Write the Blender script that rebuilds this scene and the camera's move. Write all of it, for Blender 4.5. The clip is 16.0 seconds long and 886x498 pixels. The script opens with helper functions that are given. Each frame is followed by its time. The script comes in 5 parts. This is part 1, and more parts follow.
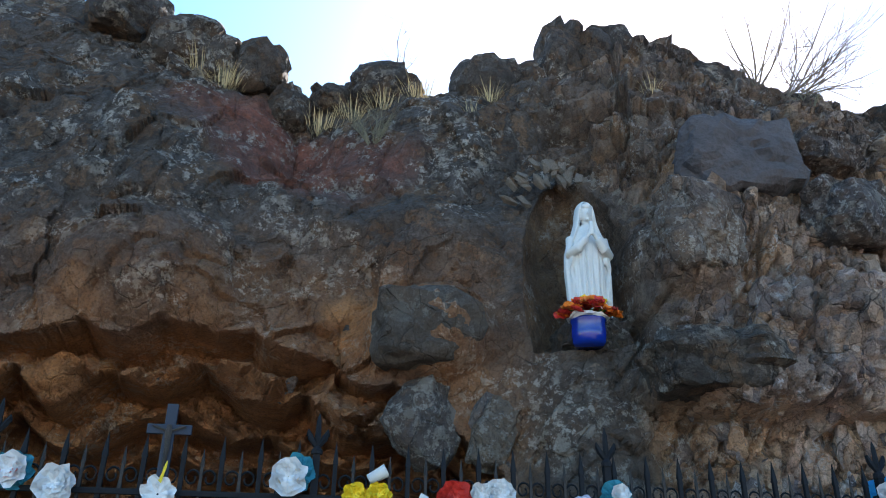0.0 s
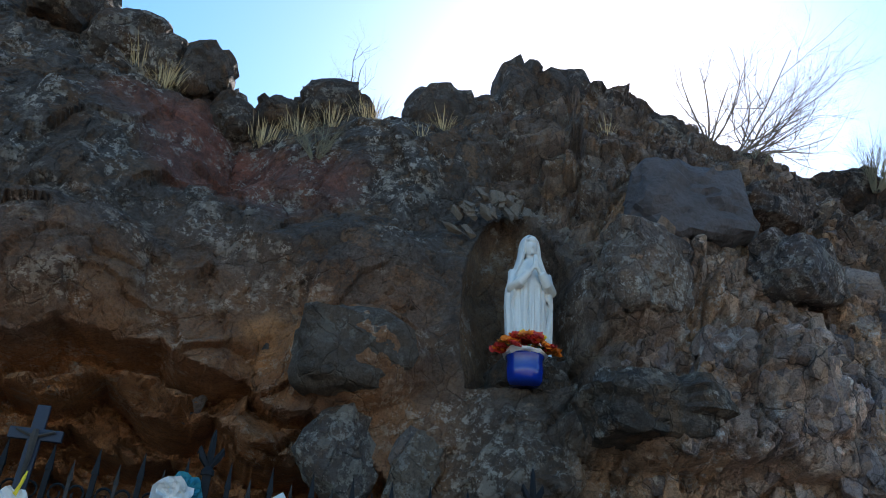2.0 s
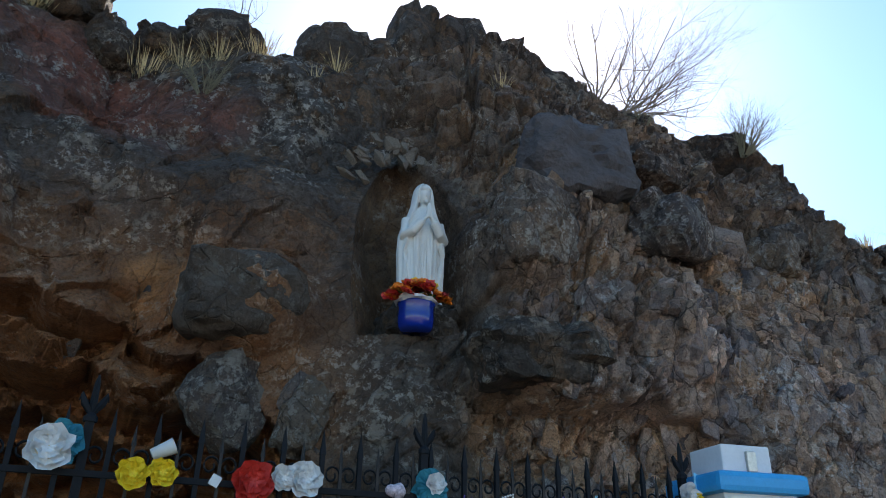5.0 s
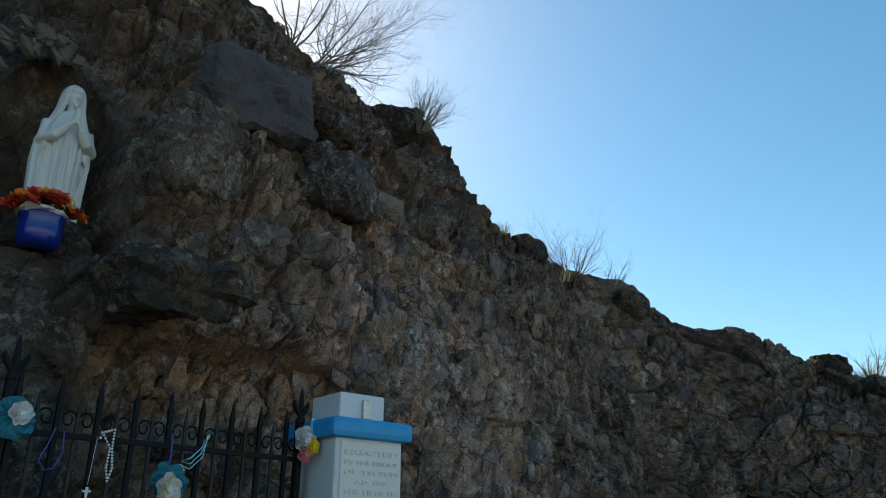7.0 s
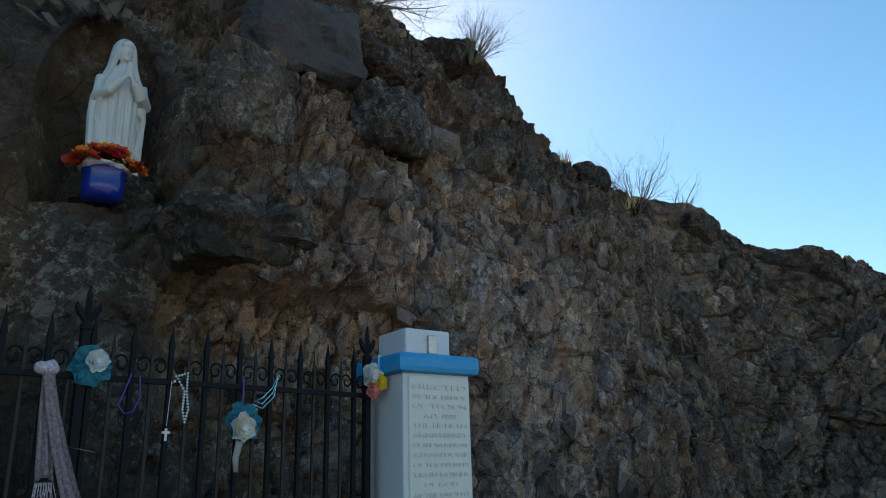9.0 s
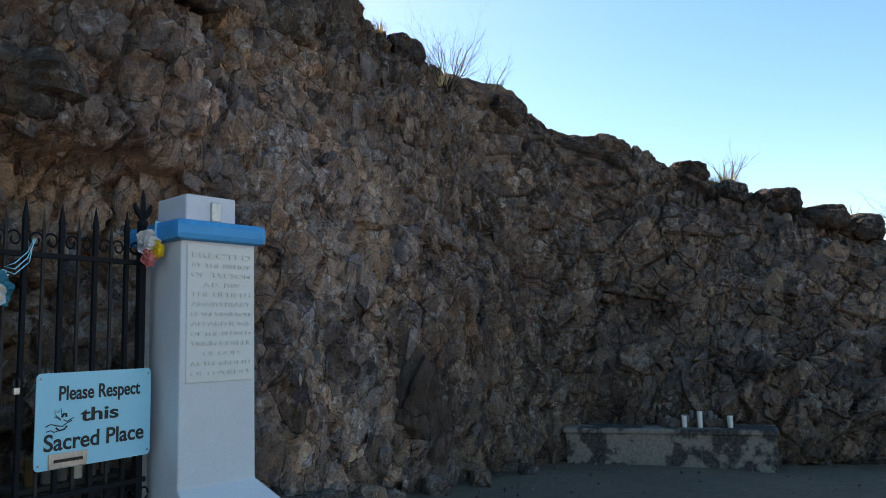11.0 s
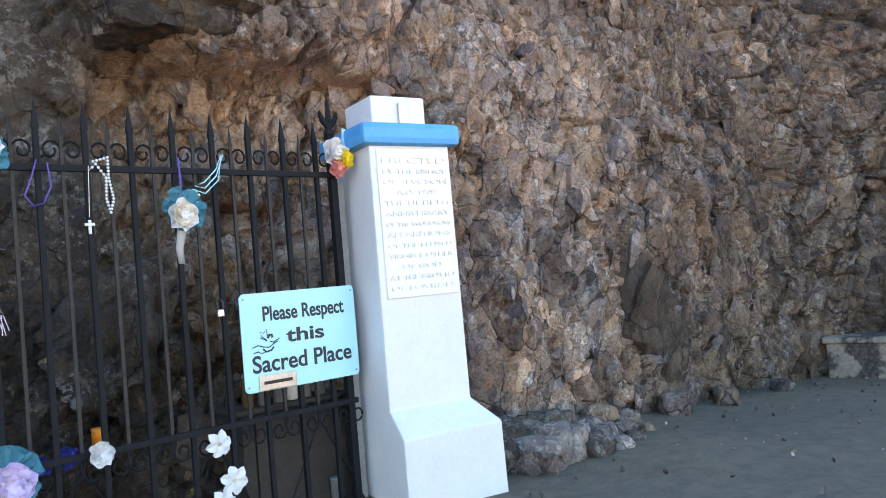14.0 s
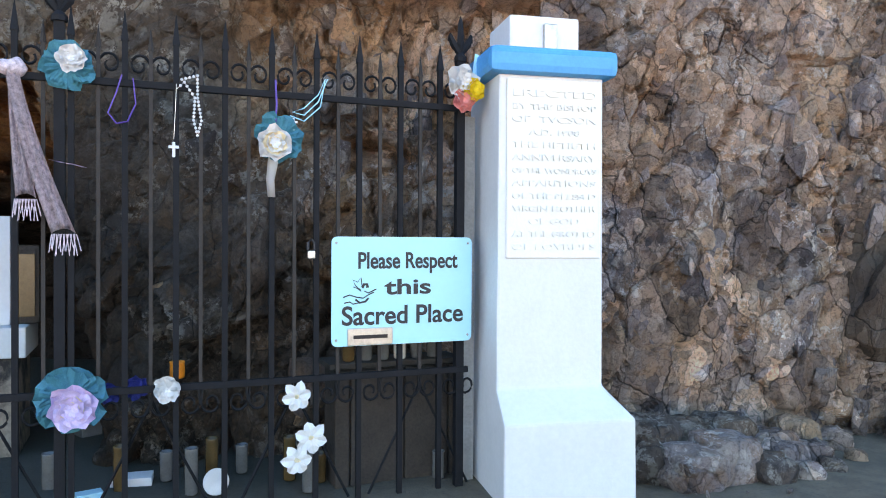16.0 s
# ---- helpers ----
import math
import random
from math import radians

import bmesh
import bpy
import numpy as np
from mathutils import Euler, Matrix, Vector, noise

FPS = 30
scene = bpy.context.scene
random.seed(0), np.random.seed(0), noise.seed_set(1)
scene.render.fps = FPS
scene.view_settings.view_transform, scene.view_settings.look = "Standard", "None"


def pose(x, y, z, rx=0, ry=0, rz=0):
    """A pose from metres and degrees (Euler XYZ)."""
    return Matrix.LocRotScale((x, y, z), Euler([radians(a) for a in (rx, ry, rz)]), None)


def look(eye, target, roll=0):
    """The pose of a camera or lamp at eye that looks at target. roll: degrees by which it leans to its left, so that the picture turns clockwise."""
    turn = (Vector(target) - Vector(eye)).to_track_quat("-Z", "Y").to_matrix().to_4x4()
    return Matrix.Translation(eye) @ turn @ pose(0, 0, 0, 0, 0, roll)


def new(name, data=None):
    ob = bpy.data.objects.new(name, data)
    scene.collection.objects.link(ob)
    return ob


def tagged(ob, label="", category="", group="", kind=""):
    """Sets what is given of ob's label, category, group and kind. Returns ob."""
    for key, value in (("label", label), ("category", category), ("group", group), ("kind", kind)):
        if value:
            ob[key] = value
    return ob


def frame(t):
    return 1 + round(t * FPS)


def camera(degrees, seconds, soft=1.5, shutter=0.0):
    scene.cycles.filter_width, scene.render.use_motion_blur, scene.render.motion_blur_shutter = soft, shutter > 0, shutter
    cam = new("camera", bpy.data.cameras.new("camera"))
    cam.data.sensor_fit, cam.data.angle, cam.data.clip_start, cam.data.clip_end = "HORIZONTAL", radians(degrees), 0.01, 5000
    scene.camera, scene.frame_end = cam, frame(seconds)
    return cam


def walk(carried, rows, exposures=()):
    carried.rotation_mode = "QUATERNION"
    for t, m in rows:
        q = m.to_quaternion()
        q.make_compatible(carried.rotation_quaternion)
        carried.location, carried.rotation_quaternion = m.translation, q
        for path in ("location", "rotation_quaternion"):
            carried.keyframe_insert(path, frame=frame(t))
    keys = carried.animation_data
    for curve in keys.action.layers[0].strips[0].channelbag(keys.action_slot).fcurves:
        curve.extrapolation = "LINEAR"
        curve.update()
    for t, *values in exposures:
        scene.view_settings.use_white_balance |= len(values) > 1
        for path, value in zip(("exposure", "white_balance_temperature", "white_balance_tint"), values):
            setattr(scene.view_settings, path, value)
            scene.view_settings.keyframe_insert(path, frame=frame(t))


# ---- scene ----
cam = camera(61.1, 16.0, soft=1.0)
PATH = [
    (0, (0.426, 0.945, 1.342), (0.71, 2.742, 2.171), 1.0),
    (0.5, (0.455, 1.073, 1.33), (0.836, 2.849, 2.167), 1.5),
    (1, (0.382, 1.272, 1.356), (0.871, 2.952, 2.323), -1.7),
    (1.5, (0.441, 1.357, 1.324), (0.905, 3.055, 2.274), 1.0),
    (2, (0.581, 1.332, 1.328), (0.987, 3.045, 2.277), 3.9),
    (2.5, (0.547, 1.352, 1.321), (1.052, 3.045, 2.259), 1.6),
    (3, (0.487, 1.349, 1.337), (1.036, 3.044, 2.246), 2.5),
    (3.5, (0.46, 1.342, 1.339), (0.996, 3.037, 2.255), 3.2),
    (3.7, (0.464, 1.349, 1.329), (1.018, 3.04, 2.241), 3.0),
    (5.8, (0.572, 1.364, 1.333), (1.416, 2.984, 2.149), 2.8),
    (6, (0.602, 1.308, 1.343), (1.497, 2.893, 2.173), 3.3),
    (6.5, (0.647, 1.267, 1.309), (1.919, 2.603, 2.08), 1.3),
    (7, (0.704, 1.332, 1.289), (2.118, 2.541, 2.023), 0.1),
    (7.5, (0.731, 1.359, 1.275), (2.145, 2.584, 1.981), -1.3),
    (8, (0.738, 1.37, 1.26), (2.107, 2.665, 1.929), -1.4),
    (8.2, (0.744, 1.38, 1.27), (2.078, 2.725, 1.909), -2.1),
    (10.3, (0.904, 1.283, 1.289), (2.326, 2.617, 1.735), -2.2),
    (10.5, (0.917, 1.268, 1.285), (2.395, 2.556, 1.681), -2.3),
    (11, (0.968, 1.248, 1.281), (2.646, 2.31, 1.52), -1.6),
    (11.5, (1.016, 1.241, 1.253), (2.817, 2.095, 1.422), -1.1),
    (12, (1.058, 1.208, 1.253), (2.933, 1.902, 1.305), -0.3),
    (12.5, (1.093, 1.213, 1.181), (2.97, 1.902, 1.195), -1.2),
    (13, (1.114, 1.313, 1.156), (2.81, 2.372, 1.182), -2.8),
    (13.5, (1.265, 1.509, 1.19), (2.738, 2.86, 1.269), -3.5),
    (14, (1.453, 1.599, 1.178), (2.762, 3.11, 1.247), -4.9),
    (14.5, (1.726, 1.587, 1.178), (2.78, 3.286, 1.218), -0.7),
    (15, (1.925, 1.622, 1.174), (2.918, 3.359, 1.179), -0.6),
    (15.5, (2.106, 1.742, 1.175), (2.987, 3.537, 1.236), -1.9),
    (16, (2.299, 1.791, 1.153), (3.04, 3.649, 1.13), 0.3),
]
EXPOSURES = [(0, 2.1, 6750, 15), (1.0, 2.2, 6650, 12), (1.5, 1.5, 6600, 12), (2.5, 1.45, 6700, 13), (3.5, 1.4, 6750, 13), (6.2, 1.4, 7100, 17), (6.5, 1.3, 6900, 14), (7, 0.7, 7250, 5), (8.2, 0.66, 7250, 5), (10.5, 1.2, 7500, 21), (11, 1.1, 7700, 21), (11.7, 1.05, 8000, 21),
             (12.5, 0.85, 8300, 21), (13, 1.35, 8300, 26), (13.6, 2.45, 8850, 29), (14.2, 3.0, 8850, 31), (16, 2.95, 8850, 31)]
walk(cam, [(t, look(eye, target, roll)) for t, eye, target, roll in PATH], EXPOSURES)

# ---- world and sun ----
SUN_WAY = Vector((0.362, 0.704, 0.611)).normalized()
world = bpy.data.worlds.new("sky")
scene.world = world
world.use_nodes = True
wn = world.node_tree.nodes
sky = wn.new("ShaderNodeTexSky")
sky.sky_type, sky.sun_disc = "NISHITA", False
sky.sun_elevation = math.asin(SUN_WAY.z)
sky.sun_rotation = math.atan2(SUN_WAY.x, SUN_WAY.y)
sky.altitude, sky.air_density, sky.dust_density, sky.ozone_density = 700, 1.0, 0.65, 1.6
hue = wn.new("ShaderNodeHueSaturation")
hue.inputs["Hue"].default_value, hue.inputs["Saturation"].default_value = 0.489, 1.27
world.node_tree.links.new(sky.outputs["Color"], hue.inputs["Color"])
world.node_tree.links.new(hue.outputs["Color"], wn["Background"].inputs["Color"])
wn["Background"].inputs["Strength"].default_value = 0.12
sun_data = bpy.data.lights.new("sun", "SUN")
sun_data.energy, sun_data.angle, sun_data.color = 4.0, radians(0.5), (1.0, 0.94, 0.86)
sun = new("sun", sun_data)
sun.matrix_world = look((0, 0, 30), Vector((0, 0, 30)) - SUN_WAY)


# ---- materials ----
def nodes_of(name):
    m = bpy.data.materials.new(name)
    m.use_nodes = True
    nt = m.node_tree
    return m, nt, nt.nodes["Principled BSDF"]


def noise_node(nt, scale, detail=6.0, rough=0.6, coords=None):
    n = nt.nodes.new("ShaderNodeTexNoise")
    n.inputs["Scale"].default_value, n.inputs["Detail"].default_value, n.inputs["Roughness"].default_value = scale, detail, rough
    if coords is not None:
        nt.links.new(coords, n.inputs["Vector"])
    return n.outputs["Fac"]


def ramp(nt, fac, stops):
    r = nt.nodes.new("ShaderNodeValToRGB")
    while len(r.color_ramp.elements) < len(stops):
        r.color_ramp.elements.new(0.5)
    for e, (p, c) in zip(r.color_ramp.elements, stops):
        e.position, e.color = p, (*c, 1) if len(c) == 3 else c
    nt.links.new(fac, r.inputs["Fac"])
    return r.outputs["Color"]


def mix(nt, fac, a, b, how="MIX"):
    n = nt.nodes.new("ShaderNodeMix")
    n.data_type, n.blend_type = "RGBA", how
    for sock, v in ((n.inputs["Factor"], fac), (n.inputs["A"], a), (n.inputs["B"], b)):
        if isinstance(v, (int, float)):
            sock.default_value = v
        elif isinstance(v, tuple):
            sock.default_value = (*v, 1)
        else:
            nt.links.new(v, sock)
    return n.outputs["Result"]


def attr(nt, name):
    n = nt.nodes.new("ShaderNodeAttribute")
    n.attribute_name = name
    return n.outputs["Fac"]


def bump(nt, bsdf, height, strength=0.4, distance=0.01):
    b = nt.nodes.new("ShaderNodeBump")
    b.inputs["Strength"].default_value, b.inputs["Distance"].default_value = strength, distance
    nt.links.new(height, b.inputs["Height"])
    nt.links.new(b.outputs["Normal"], bsdf.inputs["Normal"])


def plain(name, colour, rough=0.6, metal=0.0, vary=0.15, scale=12.0, bumpy=0.15, dist=0.003):
    """A surface of one paint or stuff, with stains at two scales and a fine relief."""
    m, nt, b = nodes_of(name)
    co = nt.nodes.new("ShaderNodeTexCoord").outputs["Object"]
    n1, n2 = noise_node(nt, scale, 8, 0.65, co), noise_node(nt, scale * 9, 4, 0.6, co)
    lo = tuple(c * (1 - vary) for c in colour)
    hi = tuple(min(1, c * (1 + vary)) for c in colour)
    c1 = ramp(nt, n1, [(0.3, lo), (0.7, hi)])
    c2 = mix(nt, 0.35, c1, ramp(nt, n2, [(0.35, lo), (0.65, hi)]))
    nt.links.new(c2, b.inputs["Base Color"])
    b.inputs["Roughness"].default_value, b.inputs["Metallic"].default_value = rough, metal
    if bumpy:
        bump(nt, b, n2, bumpy, dist)
    return m


def rock_material(name, tones="stones", dark=0.0, stain=None, crust=0.1):
    """Weathered volcanic breccia: stones of many tones, dark varnished faces, brown stain, lichen and pale flecks."""
    m, nt, b = nodes_of(name)
    geometry = nt.nodes.new("ShaderNodeNewGeometry")
    geo = geometry.outputs["Position"]
    if tones == "object":
        tone_a = tone_b = nt.nodes.new("ShaderNodeObjectInfo").outputs["Random"]
    elif tones == "island":
        tone_a = tone_b = geometry.outputs["Random Per Island"]
    else:
        tone_a, tone_b = attr(nt, "stone_a"), attr(nt, "stone_b")
    big, mid = noise_node(nt, 0.9, 5, 0.55, geo), noise_node(nt, 4.5, 9, 0.72, geo)
    fine, speck = noise_node(nt, 48.0, 6, 0.75, geo), noise_node(nt, 13.0, 12, 0.8, geo)
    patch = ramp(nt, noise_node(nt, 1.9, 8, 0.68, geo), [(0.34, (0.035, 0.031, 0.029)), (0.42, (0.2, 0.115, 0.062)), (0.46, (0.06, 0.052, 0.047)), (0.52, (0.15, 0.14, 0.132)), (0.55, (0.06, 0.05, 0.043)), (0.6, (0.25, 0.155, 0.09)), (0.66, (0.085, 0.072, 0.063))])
    where = ramp(nt, noise_node(nt, 1.7, 5, 0.65, geo), [(0.5, (crust, crust, crust)), (0.58, (1, 1, 1))])
    base = ramp(nt, tone_a, [(0.0, (0.21, 0.153, 0.126)), (0.3, (0.52, 0.353, 0.248)), (0.55, (0.36, 0.279, 0.239)), (0.8, (0.58, 0.377, 0.243)), (1.0, (0.72, 0.512, 0.4))])
    if tones != "stones":
        base = ramp(nt, tone_a, [(0.0, (0.13, 0.112, 0.112)), (0.22, (0.36, 0.3, 0.28)), (0.4, (0.22, 0.19, 0.188)), (0.55, (0.42, 0.27, 0.175)), (0.7, (0.43, 0.38, 0.36)), (0.86, (0.5, 0.34, 0.21)), (1.0, (0.5, 0.44, 0.39))])
    small = ramp(nt, tone_b, [(0.0, (0.2, 0.149, 0.122)), (0.5, (0.52, 0.363, 0.252)), (0.85, (0.6, 0.465, 0.369)), (1.0, (0.8, 0.642, 0.58))])
    c = mix(nt, 0.45 if tones == "stones" else 0.12, base, small)
    c = mix(nt, ramp(nt, mid, [(0.5, (0, 0, 0)), (0.6, (0.45, 0.45, 0.45))]), c, (0.42, 0.22, 0.105))
    if tones == "stones":
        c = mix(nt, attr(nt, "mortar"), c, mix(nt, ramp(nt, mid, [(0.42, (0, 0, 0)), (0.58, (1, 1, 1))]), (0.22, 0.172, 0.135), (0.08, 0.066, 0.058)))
        c = mix(nt, attr(nt, "varnish_shade"), c, patch)
        c = mix(nt, attr(nt, "ochre"), c, mix(nt, ramp(nt, mid, [(0.4, (0, 0, 0)), (0.6, (1, 1, 1))]), (0.72, 0.42, 0.2), (0.46, 0.25, 0.12)))
        c = mix(nt, attr(nt, "red"), c, mix(nt, ramp(nt, mid, [(0.42, (0, 0, 0)), (0.58, (1, 1, 1))]), (0.48, 0.17, 0.11), (0.24, 0.09, 0.07)))
    elif dark:
        c = mix(nt, dark, c, patch)
    c = mix(nt, ramp(nt, big, [(0.48, (0, 0, 0)), (0.58, (0.4, 0.4, 0.4))]), c, mix(nt, 0.6, c, (0.12, 0.1, 0.09)))
    c = mix(nt, ramp(nt, fine, [(0.42, (0.45, 0.45, 0.45)), (0.49, (0, 0, 0))]), c, (0.08, 0.062, 0.052))
    c = mix(nt, mix(nt, 1.0, ramp(nt, speck, [(0.535, (0, 0, 0)), (0.56, (0.9, 0.9, 0.9))]), where, "MULTIPLY"), c, (0.64, 0.6, 0.54))
    blotch = mix(nt, 1.0, ramp(nt, noise_node(nt, 6.0, 9, 0.72, geo), [(0.54, (0, 0, 0)), (0.58, (0.7, 0.7, 0.7))]), where, "MULTIPLY")
    c = mix(nt, blotch, c, (0.5, 0.46, 0.4))
    if stain:
        c = mix(nt, 0.6, c, stain)
    # broken pieces within the rock, each of its own tone, with dark hairline joints
    warp = nt.nodes.new("ShaderNodeVectorMath")
    warp.operation = "MULTIPLY_ADD"
    wob = nt.nodes.new("ShaderNodeTexNoise")
    wob.inputs["Scale"].default_value, wob.inputs["Detail"].default_value = 5.0, 5.0
    nt.links.new(geo, wob.inputs["Vector"])
    nt.links.new(wob.outputs["Color"], warp.inputs[0])
    warp.inputs[1].default_value = (0.16, 0.16, 0.16)
    nt.links.new(geo, warp.inputs[2])
    turn = nt.nodes.new("ShaderNodeMapping")
    turn.inputs["Rotation"].default_value = (0, radians(-25), 0)
    turn.inputs["Scale"].default_value = (1.25, 1.25, 0.75)
    nt.links.new(warp.outputs[0], turn.inputs["Vector"])
    broken = nt.nodes.new("ShaderNodeMapRange")
    broken.inputs["From Min"].default_value, broken.inputs["From Max"].default_value, broken.inputs["To Min"].default_value = 2.0, 4.2, 0.3
    split_x = nt.nodes.new("ShaderNodeSeparateXYZ")
    nt.links.new(geo, split_x.inputs[0])
    nt.links.new(split_x.outputs[0], broken.inputs["Value"])
    patchy = mix(nt, 1.0, ramp(nt, noise_node(nt, 2.6, 5, 0.6, geo), [(0.38, (0.3, 0.3, 0.3)), (0.6, (1, 1, 1))]), broken.outputs["Result"], "MULTIPLY")
    joints = []
    for size, lo, hi, dark_joint, wide in ((3.4, 0.45, 1.45, 0.3, 0.025), (12.0, 0.55, 1.4, 0.5, 0.05)):
        tone = nt.nodes.new("ShaderNodeTexVoronoi")
        edge = nt.nodes.new("ShaderNodeTexVoronoi")
        edge.feature = "DISTANCE_TO_EDGE"
        for vn in (tone, edge):
            vn.inputs["Scale"].default_value = size
            nt.links.new(turn.outputs[0], vn.inputs["Vector"])
        one = nt.nodes.new("ShaderNodeSeparateColor")
        nt.links.new(tone.outputs["Color"], one.inputs[0])
        c = mix(nt, patchy, c, mix(nt, 1.0, c, ramp(nt, one.outputs[0], [(0.1, (lo, lo, lo * 1.08)), (0.45, (1.05, 0.96, 0.9)), (0.7, (0.85, 0.85, 0.92)), (0.95, (hi, hi * 0.98, hi * 0.96))]), "MULTIPLY"), "MIX")
        line = ramp(nt, edge.outputs["Distance"], [(0.0, (dark_joint,) * 3), (wide, (1, 1, 1))])
        c = mix(nt, patchy, c, mix(nt, 1.0, c, line, "MULTIPLY"))
        joints.append(line)
    # rock colour is multiplied down, but up on a low stretch beyond the pillar
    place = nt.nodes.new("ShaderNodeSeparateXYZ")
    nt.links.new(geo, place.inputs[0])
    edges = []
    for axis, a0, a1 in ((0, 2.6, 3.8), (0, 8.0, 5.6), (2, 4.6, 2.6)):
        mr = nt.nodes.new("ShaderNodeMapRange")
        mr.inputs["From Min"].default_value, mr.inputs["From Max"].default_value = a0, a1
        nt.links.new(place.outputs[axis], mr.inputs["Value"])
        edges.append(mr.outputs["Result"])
    pale_stretch = mix(nt, 1.0, mix(nt, 1.0, edges[0], edges[1], "MULTIPLY"), edges[2], "MULTIPLY")
    c = mix(nt, 0.0 if dark else pale_stretch, mix(nt, 1.0, c, (0.56, 0.53, 0.5) if dark > 0.8 else (0.68, 0.66, 0.645), "MULTIPLY"), mix(nt, 1.0, c, (1.28, 1.23, 1.25), "MULTIPLY"))
    if tones == "stones":
        c = mix(nt, attr(nt, "rust"), c, mix(nt, 1.0, c, (1.3, 0.97, 0.78), "MULTIPLY"))
        # the cave's deep shade, mixed into the colour of its low rock
        c = mix(nt, attr(nt, "cave_shade"), c, (0.013, 0.011, 0.011))
    nt.links.new(c, b.inputs["Base Color"])
    b.inputs["Roughness"].default_value = 0.88
    b.inputs["Specular IOR Level"].default_value = 0.3
    add = nt.nodes.new("ShaderNodeMath")
    add.operation = "ADD"
    nt.links.new(fine, add.inputs[0])
    nt.links.new(speck, add.inputs[1])
    more = nt.nodes.new("ShaderNodeMath")
    more.operation = "ADD"
    nt.links.new(add.outputs[0], more.inputs[0])
    nt.links.new(joints[0], more.inputs[1])
    bump(nt, b, more.outputs[0], 1.0, 0.045)
    return m


def patched(name, light, dark):
    """Old render with large black stains."""
    m, nt, b = nodes_of(name)
    geo = nt.nodes.new("ShaderNodeNewGeometry").outputs["Position"]
    n1, n2 = noise_node(nt, 3.2, 8, 0.6, geo), noise_node(nt, 30, 6, 0.7, geo)
    c = mix(nt, ramp(nt, n1, [(0.47, (0, 0, 0)), (0.53, (1, 1, 1))]), light, dark)
    c = mix(nt, ramp(nt, n2, [(0.45, (0.5, 0.5, 0.5)), (0.55, (0, 0, 0))]), c, tuple(v * 0.5 for v in light))
    nt.links.new(c, b.inputs["Base Color"])
    b.inputs["Roughness"].default_value = 0.92
    bump(nt, b, n2, 0.5, 0.01)
    return m


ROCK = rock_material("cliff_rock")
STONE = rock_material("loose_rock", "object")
BOULDER = rock_material("dark_boulder", "object", 0.85)
SLAB = plain("dark_slab", (0.065, 0.056, 0.059), 0.85, 0, 0.45, 3, 0.9, 0.03)
REDSLAB = rock_material("reddish_slab", "object", 0.25, (0.17, 0.115, 0.088))
ARCHSTONE = plain("pale_arch_stone", (0.19, 0.152, 0.12), 0.9, 0, 0.6, 14, 0.8, 0.02)
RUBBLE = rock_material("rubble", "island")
BROWNROCK = rock_material("brown_rock", "object", 0.6, (0.11, 0.078, 0.056), 0.3)
LICHEN = rock_material("lichen_rock", "object", 0.5, None, 0.75)
IRON = plain("black_iron", (0.008, 0.0085, 0.011), 0.7, 0.0, 0.4, 20, 0.3)
IRON.node_tree.nodes["Principled BSDF"].inputs["Specular IOR Level"].default_value = 0.2
RUST = plain("rusted_iron", (0.028, 0.021, 0.019), 0.7, 0.2, 0.5, 20, 0.3)
WHITE = plain("white_paint", (0.64, 0.645, 0.66), 0.6, 0, 0.07, 5, 0.35, 0.004)
BLUE = plain("blue_paint", (0.004, 0.3, 0.62), 0.45, 0, 0.12, 8, 0.3)
MARBLE = plain("pale_marble", (0.72, 0.7, 0.66), 0.55, 0, 0.06, 9, 0.3)
STATUE = plain("statue_white", (0.57, 0.57, 0.55), 0.5, 0, 0.08, 7, 0.2)
COBALT = plain("cobalt_glaze", (0.003, 0.024, 0.24), 0.18, 0, 0.1, 6, 0.0)
SIGNBLUE = plain("sign_light_blue", (0.29, 0.67, 0.8), 0.4, 0, 0.04, 4, 0.05)
INK = plain("sign_ink", (0.01, 0.011, 0.016), 0.5, 0, 0.1, 6, 0.0)
SILVER = plain("tarnished_metal", (0.5, 0.46, 0.42), 0.35, 0.8, 0.3, 30, 0.2)
CONCRETE = patched("stained_concrete", (0.27, 0.225, 0.185), (0.03, 0.028, 0.028))
WAX = plain("white_wax", (0.75, 0.72, 0.66), 0.45, 0, 0.08, 15, 0.1)
MUTED = plain("brown_glass", (0.12, 0.07, 0.03), 0.2, 0, 0.25, 15, 0.0)
GLASSY = plain("candle_glass", (0.14, 0.14, 0.14), 0.15, 0, 0.25, 15, 0.0)
TWIG = plain("dry_twig", (0.13, 0.1, 0.075), 0.85, 0, 0.3, 30, 0.3)
STRAW = plain("dry_grass", (0.5, 0.38, 0.2), 0.8, 0, 0.3, 10, 0.0)
SAGE = plain("grey_brush", (0.17, 0.15, 0.1), 0.85, 0, 0.4, 10, 0.0)
WOOD = plain("weathered_wood", (0.042, 0.031, 0.025), 0.85, 0, 0.5, 9, 0.5, 0.01)
GREYWOOD = plain("grey_board", (0.3, 0.29, 0.28), 0.8, 0, 0.25, 9, 0.4)
TEAL = plain("teal_net", (0.008, 0.17, 0.23), 0.7, 0, 0.3, 25, 0.0)
PAPER = plain("white_petal", (0.66, 0.65, 0.65), 0.7, 0, 0.06, 20, 0.1)
CREAM = plain("cream_petal", (0.78, 0.62, 0.4), 0.7, 0, 0.2, 20, 0.1)
YELLOW = plain("yellow_petal", (0.8, 0.55, 0.02), 0.6, 0, 0.2, 20, 0.1)
REDP = plain("red_petal", (0.55, 0.03, 0.02), 0.6, 0, 0.3, 20, 0.1)
PINK = plain("pink_petal", (0.7, 0.22, 0.2), 0.6, 0, 0.25, 20, 0.1)
